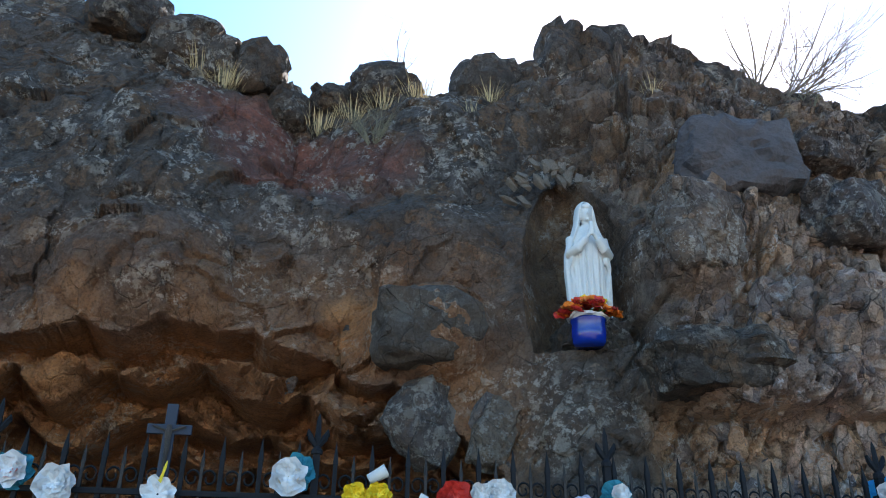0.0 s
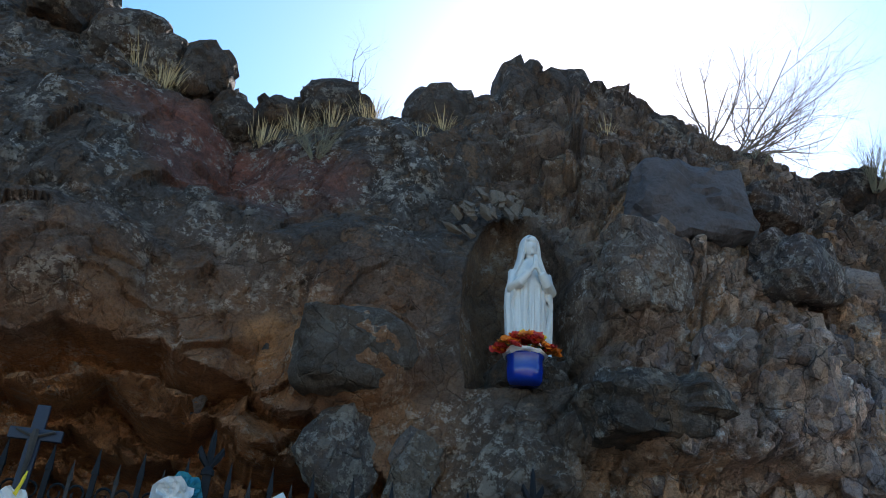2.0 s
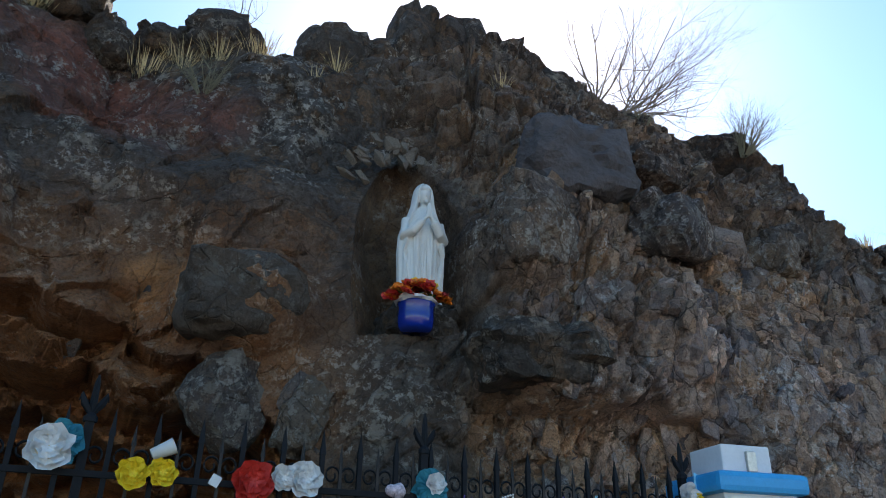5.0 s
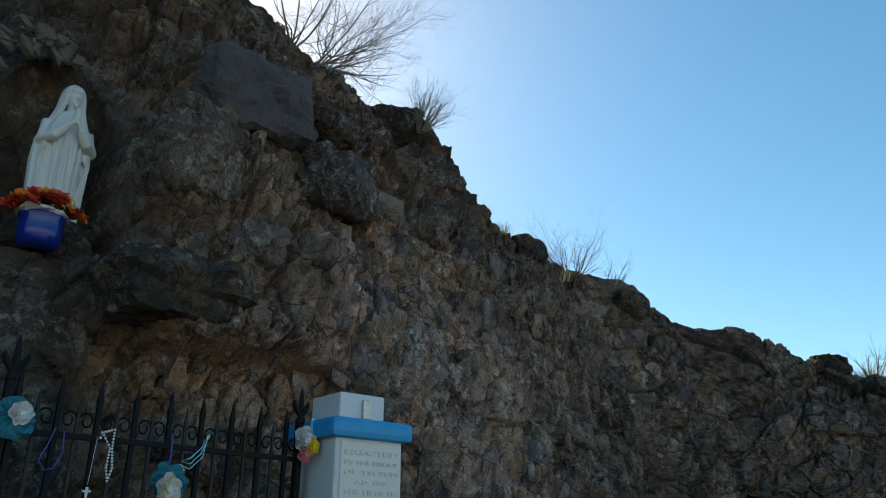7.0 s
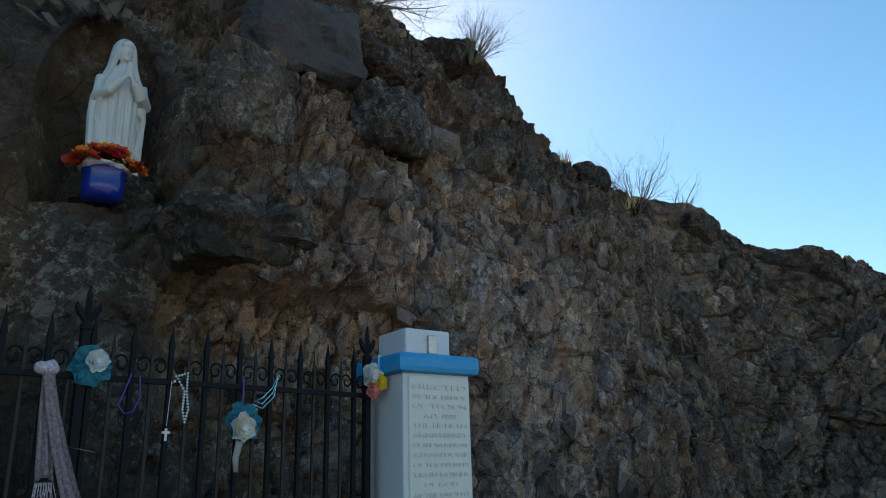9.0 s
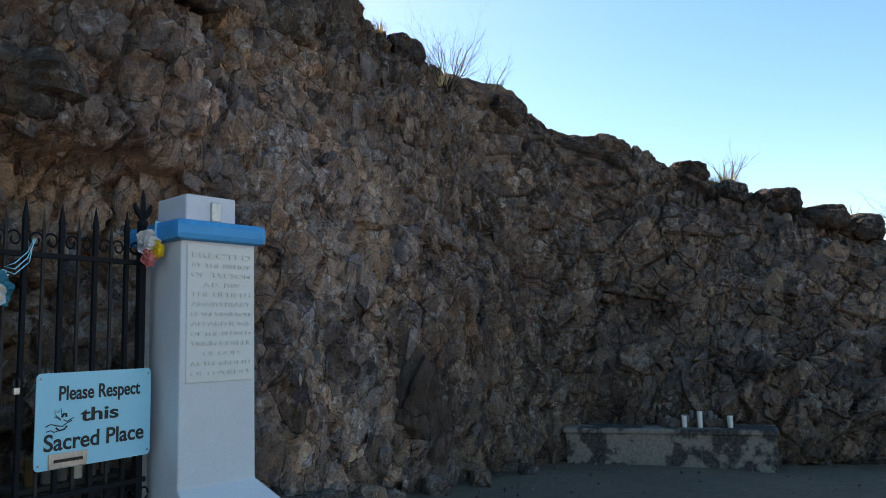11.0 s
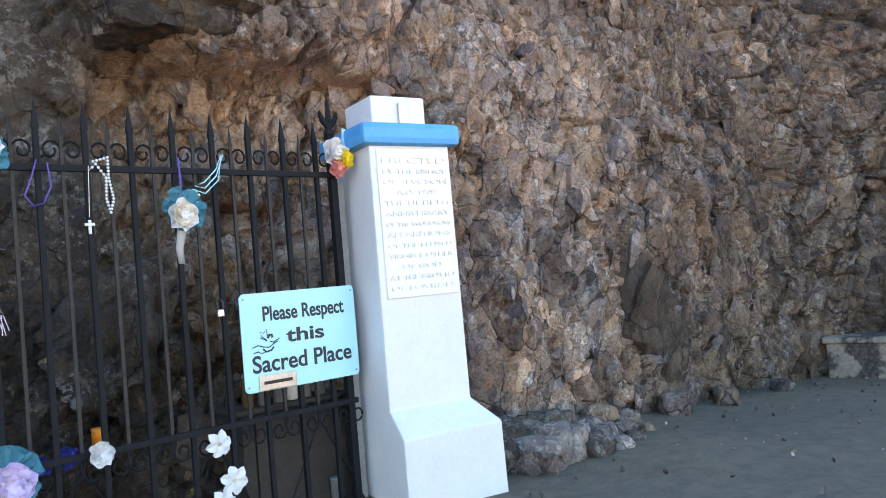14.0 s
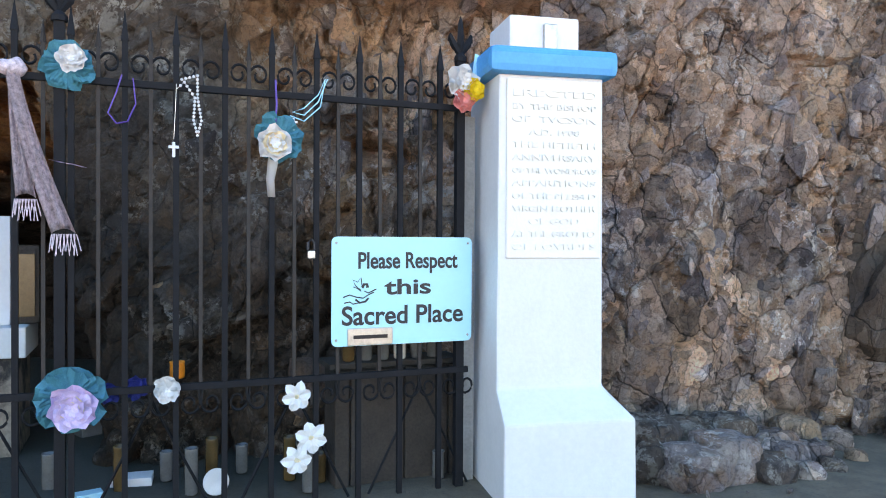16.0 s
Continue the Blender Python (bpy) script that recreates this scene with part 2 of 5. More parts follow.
ORANGE = plain("orange_petal", (0.75, 0.2, 0.01), 0.6, 0, 0.3, 20, 0.1)
LILAC = plain("lilac_petal", (0.6, 0.47, 0.7), 0.7, 0, 0.2, 20, 0.1)
BLUEP = plain("blue_petal", (0.008, 0.02, 0.16), 0.6, 0, 0.3, 20, 0.1)
LEAF = plain("green_leaf", (0.03, 0.09, 0.025), 0.6, 0, 0.3, 20, 0.1)
PURPLE = plain("purple_cord", (0.1, 0.05, 0.3), 0.6, 0, 0.2, 20, 0.0)
SCARF = plain("patterned_scarf", (0.5, 0.4, 0.44), 0.9, 0, 0.8, 60, 0.2)
DARKBLUE = plain("dark_blue_paint", (0.006, 0.012, 0.03), 0.6, 0, 0.2, 10, 0.1)


def dirt_material():
    m, nt, b = nodes_of("packed_dirt")
    geo = nt.nodes.new("ShaderNodeNewGeometry").outputs["Position"]
    n1, n2, n3 = noise_node(nt, 0.6, 6, 0.6, geo), noise_node(nt, 9, 8, 0.7, geo), noise_node(nt, 70, 4, 0.7, geo)
    c = ramp(nt, n1, [(0.3, (0.12, 0.085, 0.058)), (0.7, (0.178, 0.127, 0.086))])
    c = mix(nt, 0.4, c, ramp(nt, n2, [(0.4, (0.098, 0.07, 0.048)), (0.6, (0.215, 0.156, 0.108))]))
    c = mix(nt, ramp(nt, n3, [(0.56, (0, 0, 0)), (0.62, (0.6, 0.6, 0.6))]), c, (0.07, 0.06, 0.052))
    # dry yard sand paled to bounce light; cave shade painted into the floor
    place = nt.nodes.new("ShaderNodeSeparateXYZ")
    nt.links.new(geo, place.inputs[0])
    for a0, a1, ground_tint in ((0.5, -4.0, (0.4, 0.345, 0.28)), (4.9, 5.5, (0.03, 0.038, 0.034))):
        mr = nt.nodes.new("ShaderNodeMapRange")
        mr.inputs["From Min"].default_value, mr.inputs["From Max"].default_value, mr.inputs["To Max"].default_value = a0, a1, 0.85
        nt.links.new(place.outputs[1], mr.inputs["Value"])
        c = mix(nt, mr.outputs["Result"], c, ground_tint)
    nt.links.new(c, b.inputs["Base Color"])
    b.inputs["Roughness"].default_value = 0.95
    add = nt.nodes.new("ShaderNodeMath")
    add.operation = "ADD"
    nt.links.new(n2, add.inputs[0])
    nt.links.new(n3, add.inputs[1])
    bump(nt, b, add.outputs[0], 0.5, 0.015)
    return m


DIRT = dirt_material()


# ---- mesh helpers ----
def part(name, bm, material, parent=None, label="", smooth=False):
    me = bpy.data.meshes.new(name)
    if smooth:
        for f in bm.faces:
            f.smooth = True
    bm.to_mesh(me)
    bm.free()
    me.materials.append(material)
    ob = new(name, me)
    if parent is not None:
        ob.parent = parent
    if label:
        tagged(ob, label)
    return ob


def thing(name, m, label, category, group="", kind=""):
    ob = new(name)
    ob.empty_display_size = 0.1
    ob.matrix_world = m
    return tagged(ob, label, category, group, kind)


def box(bm, x0, x1, y0, y1, z0, z1, bev=0.0):
    r = bmesh.ops.create_cube(bm, size=1)
    vs = r["verts"]
    for v in vs:
        v.co = Vector(((x0 + x1) / 2 + v.co.x * (x1 - x0), (y0 + y1) / 2 + v.co.y * (y1 - y0), (z0 + z1) / 2 + v.co.z * (z1 - z0)))
    if bev:
        es = list({e for v in vs for e in v.link_edges})
        bmesh.ops.bevel(bm, geom=es, offset=bev, segments=2, affect="EDGES", profile=0.6)


def lathe(bm, prof, n=20, centre=(0, 0)):
    """A turned body from (radius, height) pairs, closed at both ends."""
    rings = []
    for r, z in prof:
        rings.append([bm.verts.new((centre[0] + r * math.cos(2 * math.pi * i / n), centre[1] + r * math.sin(2 * math.pi * i / n), z)) for i in range(n)])
    for a, b in zip(rings, rings[1:]):
        for i in range(n):
            bm.faces.new((a[i], a[(i + 1) % n], b[(i + 1) % n], b[i]))
    bm.faces.new(rings[0][::-1])
    bm.faces.new(rings[-1])


def tube(bm, pts, radii, n=5, closed=True):
    """A bent tube through points with a radius at each."""
    rings = []
    for i, p in enumerate(pts):
        a, b = Vector(pts[max(i - 1, 0)]), Vector(pts[min(i + 1, len(pts) - 1)])
        d = (b - a).normalized() if (b - a).length > 1e-6 else Vector((0, 0, 1))
        u = d.orthogonal().normalized() if abs(d.z) > 0.9 else d.cross(Vector((0, 0, 1))).normalized()
        w = d.cross(u)
        r = radii[i] if hasattr(radii, "__len__") else radii
        rings.append([bm.verts.new(Vector(p) + u * (r * math.cos(2 * math.pi * k / n)) + w * (r * math.sin(2 * math.pi * k / n))) for k in range(n)])
    for a, b in zip(rings, rings[1:]):
        for k in range(n):
            bm.faces.new((a[k], a[(k + 1) % n], b[(k + 1) % n], b[k]))
    if closed:
        bm.faces.new(rings[0][::-1])
        bm.faces.new(rings[-1])


# ---- rock noise ----
def hash01(ix, iy, iz, seed):
    h = (ix.astype(np.int64) * 73856093) ^ (iy.astype(np.int64) * 19349663) ^ (iz.astype(np.int64) * 83492791) ^ (seed * 2654435761)
    h = (h ^ (h >> 13)) * 1274126177 & 0x7FFFFFFF
    h = (h ^ (h >> 15)) * 668265263 & 0x7FFFFFFF
    return ((h ^ (h >> 12)) & 0xFFFFF) / 1048575.0


def cells(p, size, seed, squash=(1, 1, 1)):
    """For each point: the nearest jittered cell, its distance, the distance to the border and four random numbers of it."""
    q = p / size * np.array(squash)
    base = np.floor(q)
    n = len(q)
    f1, f2 = np.full(n, 9.0), np.full(n, 9.0)
    best = np.zeros((n, 3))
    off = np.zeros((n, 3))
    for dx in (-1, 0, 1):
        for dy in (-1, 0, 1):
            for dz in (-1, 0, 1):
                c = base + (dx, dy, dz)
                j = np.stack([hash01(c[:, 0], c[:, 1], c[:, 2], seed + k) for k in range(3)], 1)
                d = q - (c + 0.1 + 0.8 * j)
                r = np.sqrt((d * d).sum(1))
                near = r < f1
                f2 = np.where(near, f1, np.minimum(f2, r))
                f1 = np.where(near, r, f1)
                best[near], off[near] = c[near], d[near]
    rnd = [hash01(best[:, 0], best[:, 1], best[:, 2], seed + 10 + k) for k in range(4)]
    return off, f1, f2 - f1, rnd


def soft_noise(p, size, seed):
    """Smooth value noise, 0 to 1."""
    q = p / size
    b = np.floor(q)
    f = q - b
    f = f * f * (3 - 2 * f)
    out = 0
    for dx in (0, 1):
        for dy in (0, 1):
            for dz in (0, 1):
                w = (f[:, 0] if dx else 1 - f[:, 0]) * (f[:, 1] if dy else 1 - f[:, 1]) * (f[:, 2] if dz else 1 - f[:, 2])
                out = out + w * hash01(b[:, 0] + dx, b[:, 1] + dy, b[:, 2] + dz, seed)
    return out


def facets(p, size, seed, step, tilt, crack, squash=(1, 1, 1)):
    off, f1, edge, r = cells(p, size, seed, squash)
    h = (r[0] - 0.5) * step + (off[:, 0] * (r[1] - 0.5) + off[:, 2] * (r[2] - 0.5) + off[:, 1] * (r[3] - 0.5)) * 2 * tilt
    h -= crack * np.clip(1 - edge / 0.14, 0, 1)
    return h, r[0], r[3], edge


def smoothstep(a, b, x):
    t = np.clip((x - a) / (b - a), 0, 1)
    return t * t * (3 - 2 * t)


# ---- ground ----
def ground_z(x, y):
    """The yard falls gently towards the far end of the cliff."""
    return -0.05 * np.clip(np.asarray(x, float) - 5.4, 0, 5.2)


# ---- the cliff ----
# plan of its foot: x, y, ridge height, setback of the ridge
PLAN = [(-9, 5.6, 9.0, 3.5), (-5, 6.1, 8.7, 3.0), (-2.6, 6.3, 7.95, 2.5), (-1.5, 6.4, 7.3, 2.2), (-0.6, 6.45, 6.75, 2.0), (0.0, 6.45, 6.45, 2.0), (0.5, 6.45, 6.65, 2.0), (1.0, 6.4, 6.75, 2.0),
        (1.6, 6.25, 6.8, 2.1), (2.2, 6.05, 7.1, 2.3), (2.7, 5.8, 7.5, 2.6), (3.1, 5.65, 7.8, 2.7), (3.6, 5.45, 7.95, 2.9), (4.1, 5.36, 7.95, 3.0), (4.6, 5.3, 7.6, 3.0), (5.2, 5.22, 7.45, 2.9), (5.6, 5.2, 7.1, 2.7),
        (6.1, 5.17, 6.7, 2.5), (6.5, 5.15, 6.55, 2.3), (6.9, 5.12, 6.5, 2.1), (7.3, 5.1, 6.1, 1.9), (7.55, 5.1, 5.55, 1.8), (7.9, 5.1, 5.38, 1.7), (8.6, 5.15, 5.22, 1.6), (9.4, 5.05, 4.98, 1.5), (10.0, 4.5, 4.22, 1.6),
        (10.4, 3.3, 3.57, 1.7), (10.9, 2.0, 3.1, 1.8), (11.6, 0.7, 2.52, 1.8), (12.6, -0.8, 1.95, 1.8), (14.5, -3, 1.5, 2.0), (20, -7, 1.3, 2.5)]


def plan_curve():
    """The plan, rounded at its bends and cut into columns, finer where one passes close."""
    a = np.array(PLAN, float)
    s = np.concatenate([[0], np.cumsum(np.hypot(np.diff(a[:, 0]), np.diff(a[:, 1])))])
    fine = np.arange(0, s[-1], 0.008)
    cols = np.stack([np.interp(fine, s, a[:, k]) for k in range(4)], 1)
    k = np.hanning(75)
    k /= k.sum()
    pad = np.pad(cols, ((37, 37), (0, 0)), mode="edge")
    cols = np.stack([np.convolve(pad[:, j], k, "valid") for j in range(4)], 1)
    d = np.gradient(cols[:, :2], axis=0)
    d /= np.linalg.norm(d, axis=1)[:, None]
    back = np.stack([-d[:, 1], d[:, 0]], 1)
    keep, last = [], -1.0
    for i, x in enumerate(fine):
        px, py = cols[i, :2]
        gap = 0.024 if -2.6 < px < 8.5 and py > 4 or px > 0 and py > -0.5 else 0.1
        if x - last >= gap - 1e-6:
            keep.append(i)
            last = x
    return cols[keep], back[keep]


LIP_X = (-6, -3.2, -1.9, -1.05, -0.4, 0.15, 0.45, 0.75, 1.0, 1.25, 1.6, 1.85, 2.05, 2.15)
LIP_Z = (1.0, 2.3, 2.95, 3.22, 3.18, 3.08, 2.98, 2.9, 2.82, 2.72, 2.35, 1.9, 0.6, -0.5)


SKIN = {}


def cliff():
    cols, back = plan_curve()
    nc = len(cols)
    rows = np.concatenate([np.linspace(0, 0.62, 230), np.linspace(0.62, 1, 110)[1:], 1 + np.linspace(0.02, 1.0, 26)])
    nr = len(rows)
    v = np.repeat(rows[:, None], nc, 1)
    vc = np.minimum(v, 1)
    zb = ground_z(cols[:, 0], 0) - 0.25
    z = zb + vc * (cols[:, 2] - zb)
    over = np.maximum(v - 1, 0)
    set_back = cols[:, 3] * vc ** 2.4 + over * 9
    z = z - over * 1.2
    x = cols[:, 0] + back[:, 0] * set_back
    y = cols[:, 1] + back[:, 1] * set_back
    p = np.stack([x.ravel(), y.ravel(), z.ravel()], 1)
    bk = np.stack([np.broadcast_to(back[:, 0], v.shape).ravel(), np.broadcast_to(back[:, 1], v.shape).ravel(), np.zeros(v.size)], 1)
    X, Z = p[:, 0].copy(), p[:, 2].copy()
    near_front = p[:, 1] > 4.2
    # big forms
    wob = soft_noise(p, 0.5, 5) - 0.5
    lip = np.interp(X, LIP_X, LIP_Z) + wob * 0.25
    drop = lip - Z
    # the cave's roof steps back in hanging, scalloped shelves
    cave = np.zeros(len(p))
    for k in range(6):
        w = 0.62 + 0.13 * ((k * 7) % 3)
        u = X / w + 0.37 * k + 0.5 * soft_noise(np.stack([X, 0 * X + k, 0 * X], 1), 0.5, 60 + k)
        d_k = drop - 0.27 * k - (0.2 * np.abs(np.sin(np.pi * u)) ** 0.7 - 0.06) * (0.5 if k == 0 else 1) + wob * 0.12
        cave += (0.62 if k else 0.45) * smoothstep(0, 0.04, d_k) - 0.17 * smoothstep(0.03, 0.24, d_k) * smoothstep(0.34, 0.26, d_k)
    cave = np.where(near_front, np.maximum(cave, 0), 0)
    # the arched recess for the figure
    half = np.where(Z < 4.1, 0.44, 0.44 * np.clip(1 - (Z - 4.1) / 0.92, 0, 1) ** 0.6)
    cx = 2.46 + 0.02 * (Z - 3)
    side = half - np.abs(X - cx) + (wob * 0.07)
    recess = np.where((Z > 3.06) & (Z < 5.05), smoothstep(-0.02, 0.03, side), 0) * np.where(near_front, 1, 0)
    floor_y = 7.25
    rim = smoothstep(0.45, 0.05, np.hypot(np.maximum(np.abs(X - cx) - half, 0), np.maximum(Z - 4.98, 0) + np.maximum(3.0 - Z, 0)))
    # bulges: overhanging noses of rock and a ledge
    bulge = np.zeros(len(p))
    for bx, bz, rx, rz, h in ((1.25, 3.25, 0.55, 0.45, 0.42), (3.35, 2.75, 0.75, 0.3, 0.4), (-0.9, 3.7, 0.9, 0.6, 0.35), (4.3, 3.3, 0.5, 0.6, 0.2), (3.3, 3.9, 0.5, 0.35, 0.2),
                              (7.0, 1.8, 0.7, 0.9, 0.25), (0.3, 4.6, 0.9, 0.6, 0.15), (10.6, 0.5, 0.8, 0.8, 0.3), (5.1, 0.6, 0.4, 1.0, 0.12), (2.3, 1.6, 0.45, 1.6, 0.18)):
        bulge += h * np.clip(1 - ((X - bx) / rx) ** 2 - ((Z - bz) / rz) ** 2, 0, 1) ** 0.8
    undercut = 0.22 * smoothstep(2.62, 2.4, Z) * smoothstep(2.6, 2.9, X) * smoothstep(4.9, 4.2, X) * smoothstep(1.0, 1.7, Z)
    smooth_left = smoothstep(3.2, 1.6, X) * smoothstep(-9, -8, X)
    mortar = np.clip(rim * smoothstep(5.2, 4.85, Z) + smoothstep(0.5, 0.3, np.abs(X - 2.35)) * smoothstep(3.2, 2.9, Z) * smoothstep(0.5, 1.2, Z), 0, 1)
    q = p + bk * (cave - bulge)[:, None]
    h1, a1, _, e1 = facets(q, 0.85, 31, 0.2, 0.26, 0.0, (1, 1, 1.0))
    # bedding stands steep and leans along the wall
    run = np.concatenate([[0], np.cumsum(np.hypot(np.diff(cols[:, 0]), np.diff(cols[:, 1])))])
    run = np.broadcast_to(run, v.shape).ravel()
    depth = set_back.ravel() + cave - bulge
    lean = np.stack([run * 0.88 - q[:, 2] * 0.47, depth, run * 0.47 + q[:, 2] * 0.88], 1)
    lean += 0.06 * np.stack([wob, wob, -wob], 1)
    h2, a2, b2, e2 = facets(lean, 0.4, 47, 0.15, 0.25, 0.0, (1.25, 1, 0.72))
    h3, a3, b3, e3 = facets(lean, 0.15, 71, 0.05, 0.09, 0.0, (1.35, 1, 0.75))
    rough = (soft_noise(q, 0.05, 9) - 0.5) * 0.025 + (soft_noise(q, 0.22, 12) - 0.5) * 0.06
    calm = (1 - 0.75 * np.clip(mortar + recess, 0, 1)) * (1 - 0.75 * np.exp(-((X - 3.85) / 0.75) ** 2 - ((Z - 4.75) / 0.75) ** 2))
    crest = 1 - 0.4 * smoothstep(0.95, 1.03, v.ravel())
    left = 1 - 0.72 * smooth_left * (1 - 1.0 * smoothstep(0.05, 0.4, cave))
    region = 0.55 + 0.6 * smoothstep(0.35, 0.65, soft_noise(q, 0.75, 33))
    lump = (soft_noise(q, 1.3, 41) - 0.5) * 0.55 + (soft_noise(q, 0.6, 42) - 0.5) * 0.3 + (soft_noise(q, 0.28, 43) - 0.5) * 0.12
    flat = smoothstep(3.8, 4.8, X)
    crack = 0.13 * np.clip(1 - e2 / 0.07, 0, 1) * region + 0.045 * np.clip(1 - e3 / 0.14, 0, 1) + 0.06 * np.clip(1 - e1 / 0.04, 0, 1)
    near = flat * np.maximum(smoothstep(8.5, 7.0, X) * smoothstep(4.2, 3.0, Z), 0.6 * smoothstep(7.5, 9.0, X))
    pieces = (h2 * (1 - 0.4 * flat - 0.4 * near) + h3 * (1 - 0.2 * flat - 0.45 * near)) * region - crack * (1 - 0.5 * smooth_left) * (1 - 0.45 * near)
    disp = (h1 * calm * (1 - 0.75 * smooth_left) * (1 - 0.6 * flat) + pieces * left * (0.25 + 0.75 * calm)) * crest + rough + lump * (0.3 + 0.7 * smooth_left) * calm * crest
    # broken pieces stand out square to the slope
    slope = (2.4 * cols[:, 3] * vc ** 1.4 / (cols[:, 2] - zb)).ravel()
    ca = 1 / np.sqrt(1 + slope * slope)
    shift = cave + undercut - bulge - disp * ca
    along = np.stack([bk[:, 1], -bk[:, 0], 0 * X], 1)
    q = p + bk * shift[:, None] + along * (((a2 - 0.5) * 0.035 + (a3 - 0.5) * 0.012) * calm * crest)[:, None]
    q[:, 2] += disp * slope * ca * smoothstep(2.2, 3.2, Z) * (1 - recess) + ((b2 - 0.5) * 0.018 + (b3 - 0.5) * 0.008) * calm * crest * smoothstep(0, 0.05, v.ravel())
    # the recess has one back wall, wherever the face stands
    deep = np.where(recess > 0, np.minimum(np.maximum(floor_y - q[:, 1] - 0.2 * (np.abs(X - cx) / 0.45) ** 2, 0.1), 0.1 + 1.7 * np.maximum(X - cx + half, 0)) + rough * 2, 0)
    q[:, 1] += recess * deep
    me = bpy.data.meshes.new("cliff")
    me.vertices.add(len(q))
    me.vertices.foreach_set("co", q.astype(np.float32).ravel())
    i = np.arange((nr - 1) * nc).reshape(nr - 1, nc)[:, :-1].ravel()
    quads = np.stack([i, i + 1, i + nc + 1, i + nc], 1)
    me.loops.add(quads.size)
    me.loops.foreach_set("vertex_index", quads.astype(np.int32).ravel())
    me.polygons.add(len(quads))
    me.polygons.foreach_set("loop_start", np.arange(0, quads.size, 4, dtype=np.int32))
    me.polygons.foreach_set("use_smooth", recess[quads].max(1) > 0.02)
    me.update(calc_edges=True)
    red = smoothstep(1.2, 0.5, np.hypot((X + 0.15 + (Z - 5.4) * 0.6) / 1.1, (Z - 5.55) / 0.75) + wob * 0.9)
    ochre = np.clip(smoothstep(0.02, 0.4, cave) * 0.95 * smoothstep(1.3, 2.1, Z + wob) + 0.95 * smoothstep(0.75, 0.35, np.hypot((X - 0.68) / 0.55, (Z - 3.12) / 0.5) + wob * 0.6) + 0.45 * smoothstep(0.45, 0.6, soft_noise(p, 0.5, 24)) * smoothstep(2.4, 1.4, X) * smoothstep(4.3, 3.2, Z)
                    + undercut * 1.2 + 0.4 * recess + 0.5 * smoothstep(0.75, 0.9, b2) * smoothstep(7.5, 5, X) * smoothstep(2.5, 3.5, X), 0, 1)
    # desert varnish left, high and far; shade painted low behind fence and in niche
    varnish_shade = np.clip(0.65 * smoothstep(3.95, 3.3, X) * smoothstep(1.9, 1.1, Z + wob) * smoothstep(-6, -4, X) + smooth_left * smoothstep(-0.3, 0.3, Z - lip) * (0.85 + 0.6 * (soft_noise(p, 1.1, 21) - 0.5)) + 0.15 * recess + 0.5 * smoothstep(4.2, 5.4, Z) + 0.3 * smoothstep(6.3, 8, X) * smoothstep(0.3, 0.6, soft_noise(p, 0.9, 22)), 0, 0.95)
    SKIN["q"], SKIN["back"], SKIN["n"] = q.reshape(nr, nc, 3), back, (nr, nc)
    SKIN["free"] = ((recess < 0.05) & (cave < 0.4)).reshape(nr, nc)
    # the last value paints cave shade onto the low rock behind the fence
    for name, val in (("rust", smoothstep(2.6, 1.3, X) * smoothstep(4.9, 3.3, Z)), ("varnish_shade", varnish_shade), ("stone_a", a2), ("stone_b", 0.75 * b3 + 0.25 * a1), ("ochre", ochre), ("red", red * 0.85), ("mortar", np.clip(mortar + 0.7 * recess, 0, 1) * 0.8), ("cave_shade", np.clip(0.25 * smoothstep(3.95, 3.3, X) * smoothstep(1.7, 1.0, Z + wob) + 0.6 * smoothstep(2.6, 1.8, X) * smoothstep(2.0, 1.2, Z + wob), 0, 0.9))):
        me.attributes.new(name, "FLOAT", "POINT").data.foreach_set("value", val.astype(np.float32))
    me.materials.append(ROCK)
    ob = new("cliff", me)
    return tagged(ob, "dark weathered volcanic rock cliff with caves and cracks", "cliff", kind="structure")


CLIFF = cliff()


def ground():
    xs = np.concatenate([[-900, -200, -60, -25], np.linspace(-12, 22, 171), [40, 90, 250, 900]])
    ys = np.concatenate([[-900, -200, -60, -25], np.linspace(-12, 12, 121), [40, 90, 250, 900]])
    gx, gy = np.meshgrid(xs, ys)
    p = np.stack([gx.ravel(), gy.ravel(), np.zeros(gx.size)], 1)
    z = ground_z(p[:, 0], p[:, 1]) + (soft_noise(p, 0.9, 3) - 0.5) * 0.05 + (soft_noise(p, 0.3, 4) - 0.5) * 0.015
    bm = bmesh.new()
    vs = [bm.verts.new((a, b, c)) for (a, b, _), c in zip(p, z)]
    n = len(xs)
    for j in range(len(ys) - 1):
        for i in range(n - 1):
            bm.faces.new((vs[j * n + i], vs[j * n + i + 1], vs[(j + 1) * n + i + 1], vs[(j + 1) * n + i]))
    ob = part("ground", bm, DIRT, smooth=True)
    return tagged(ob, "packed brown dirt yard sloping gently", "ground", kind="structure")


ground()


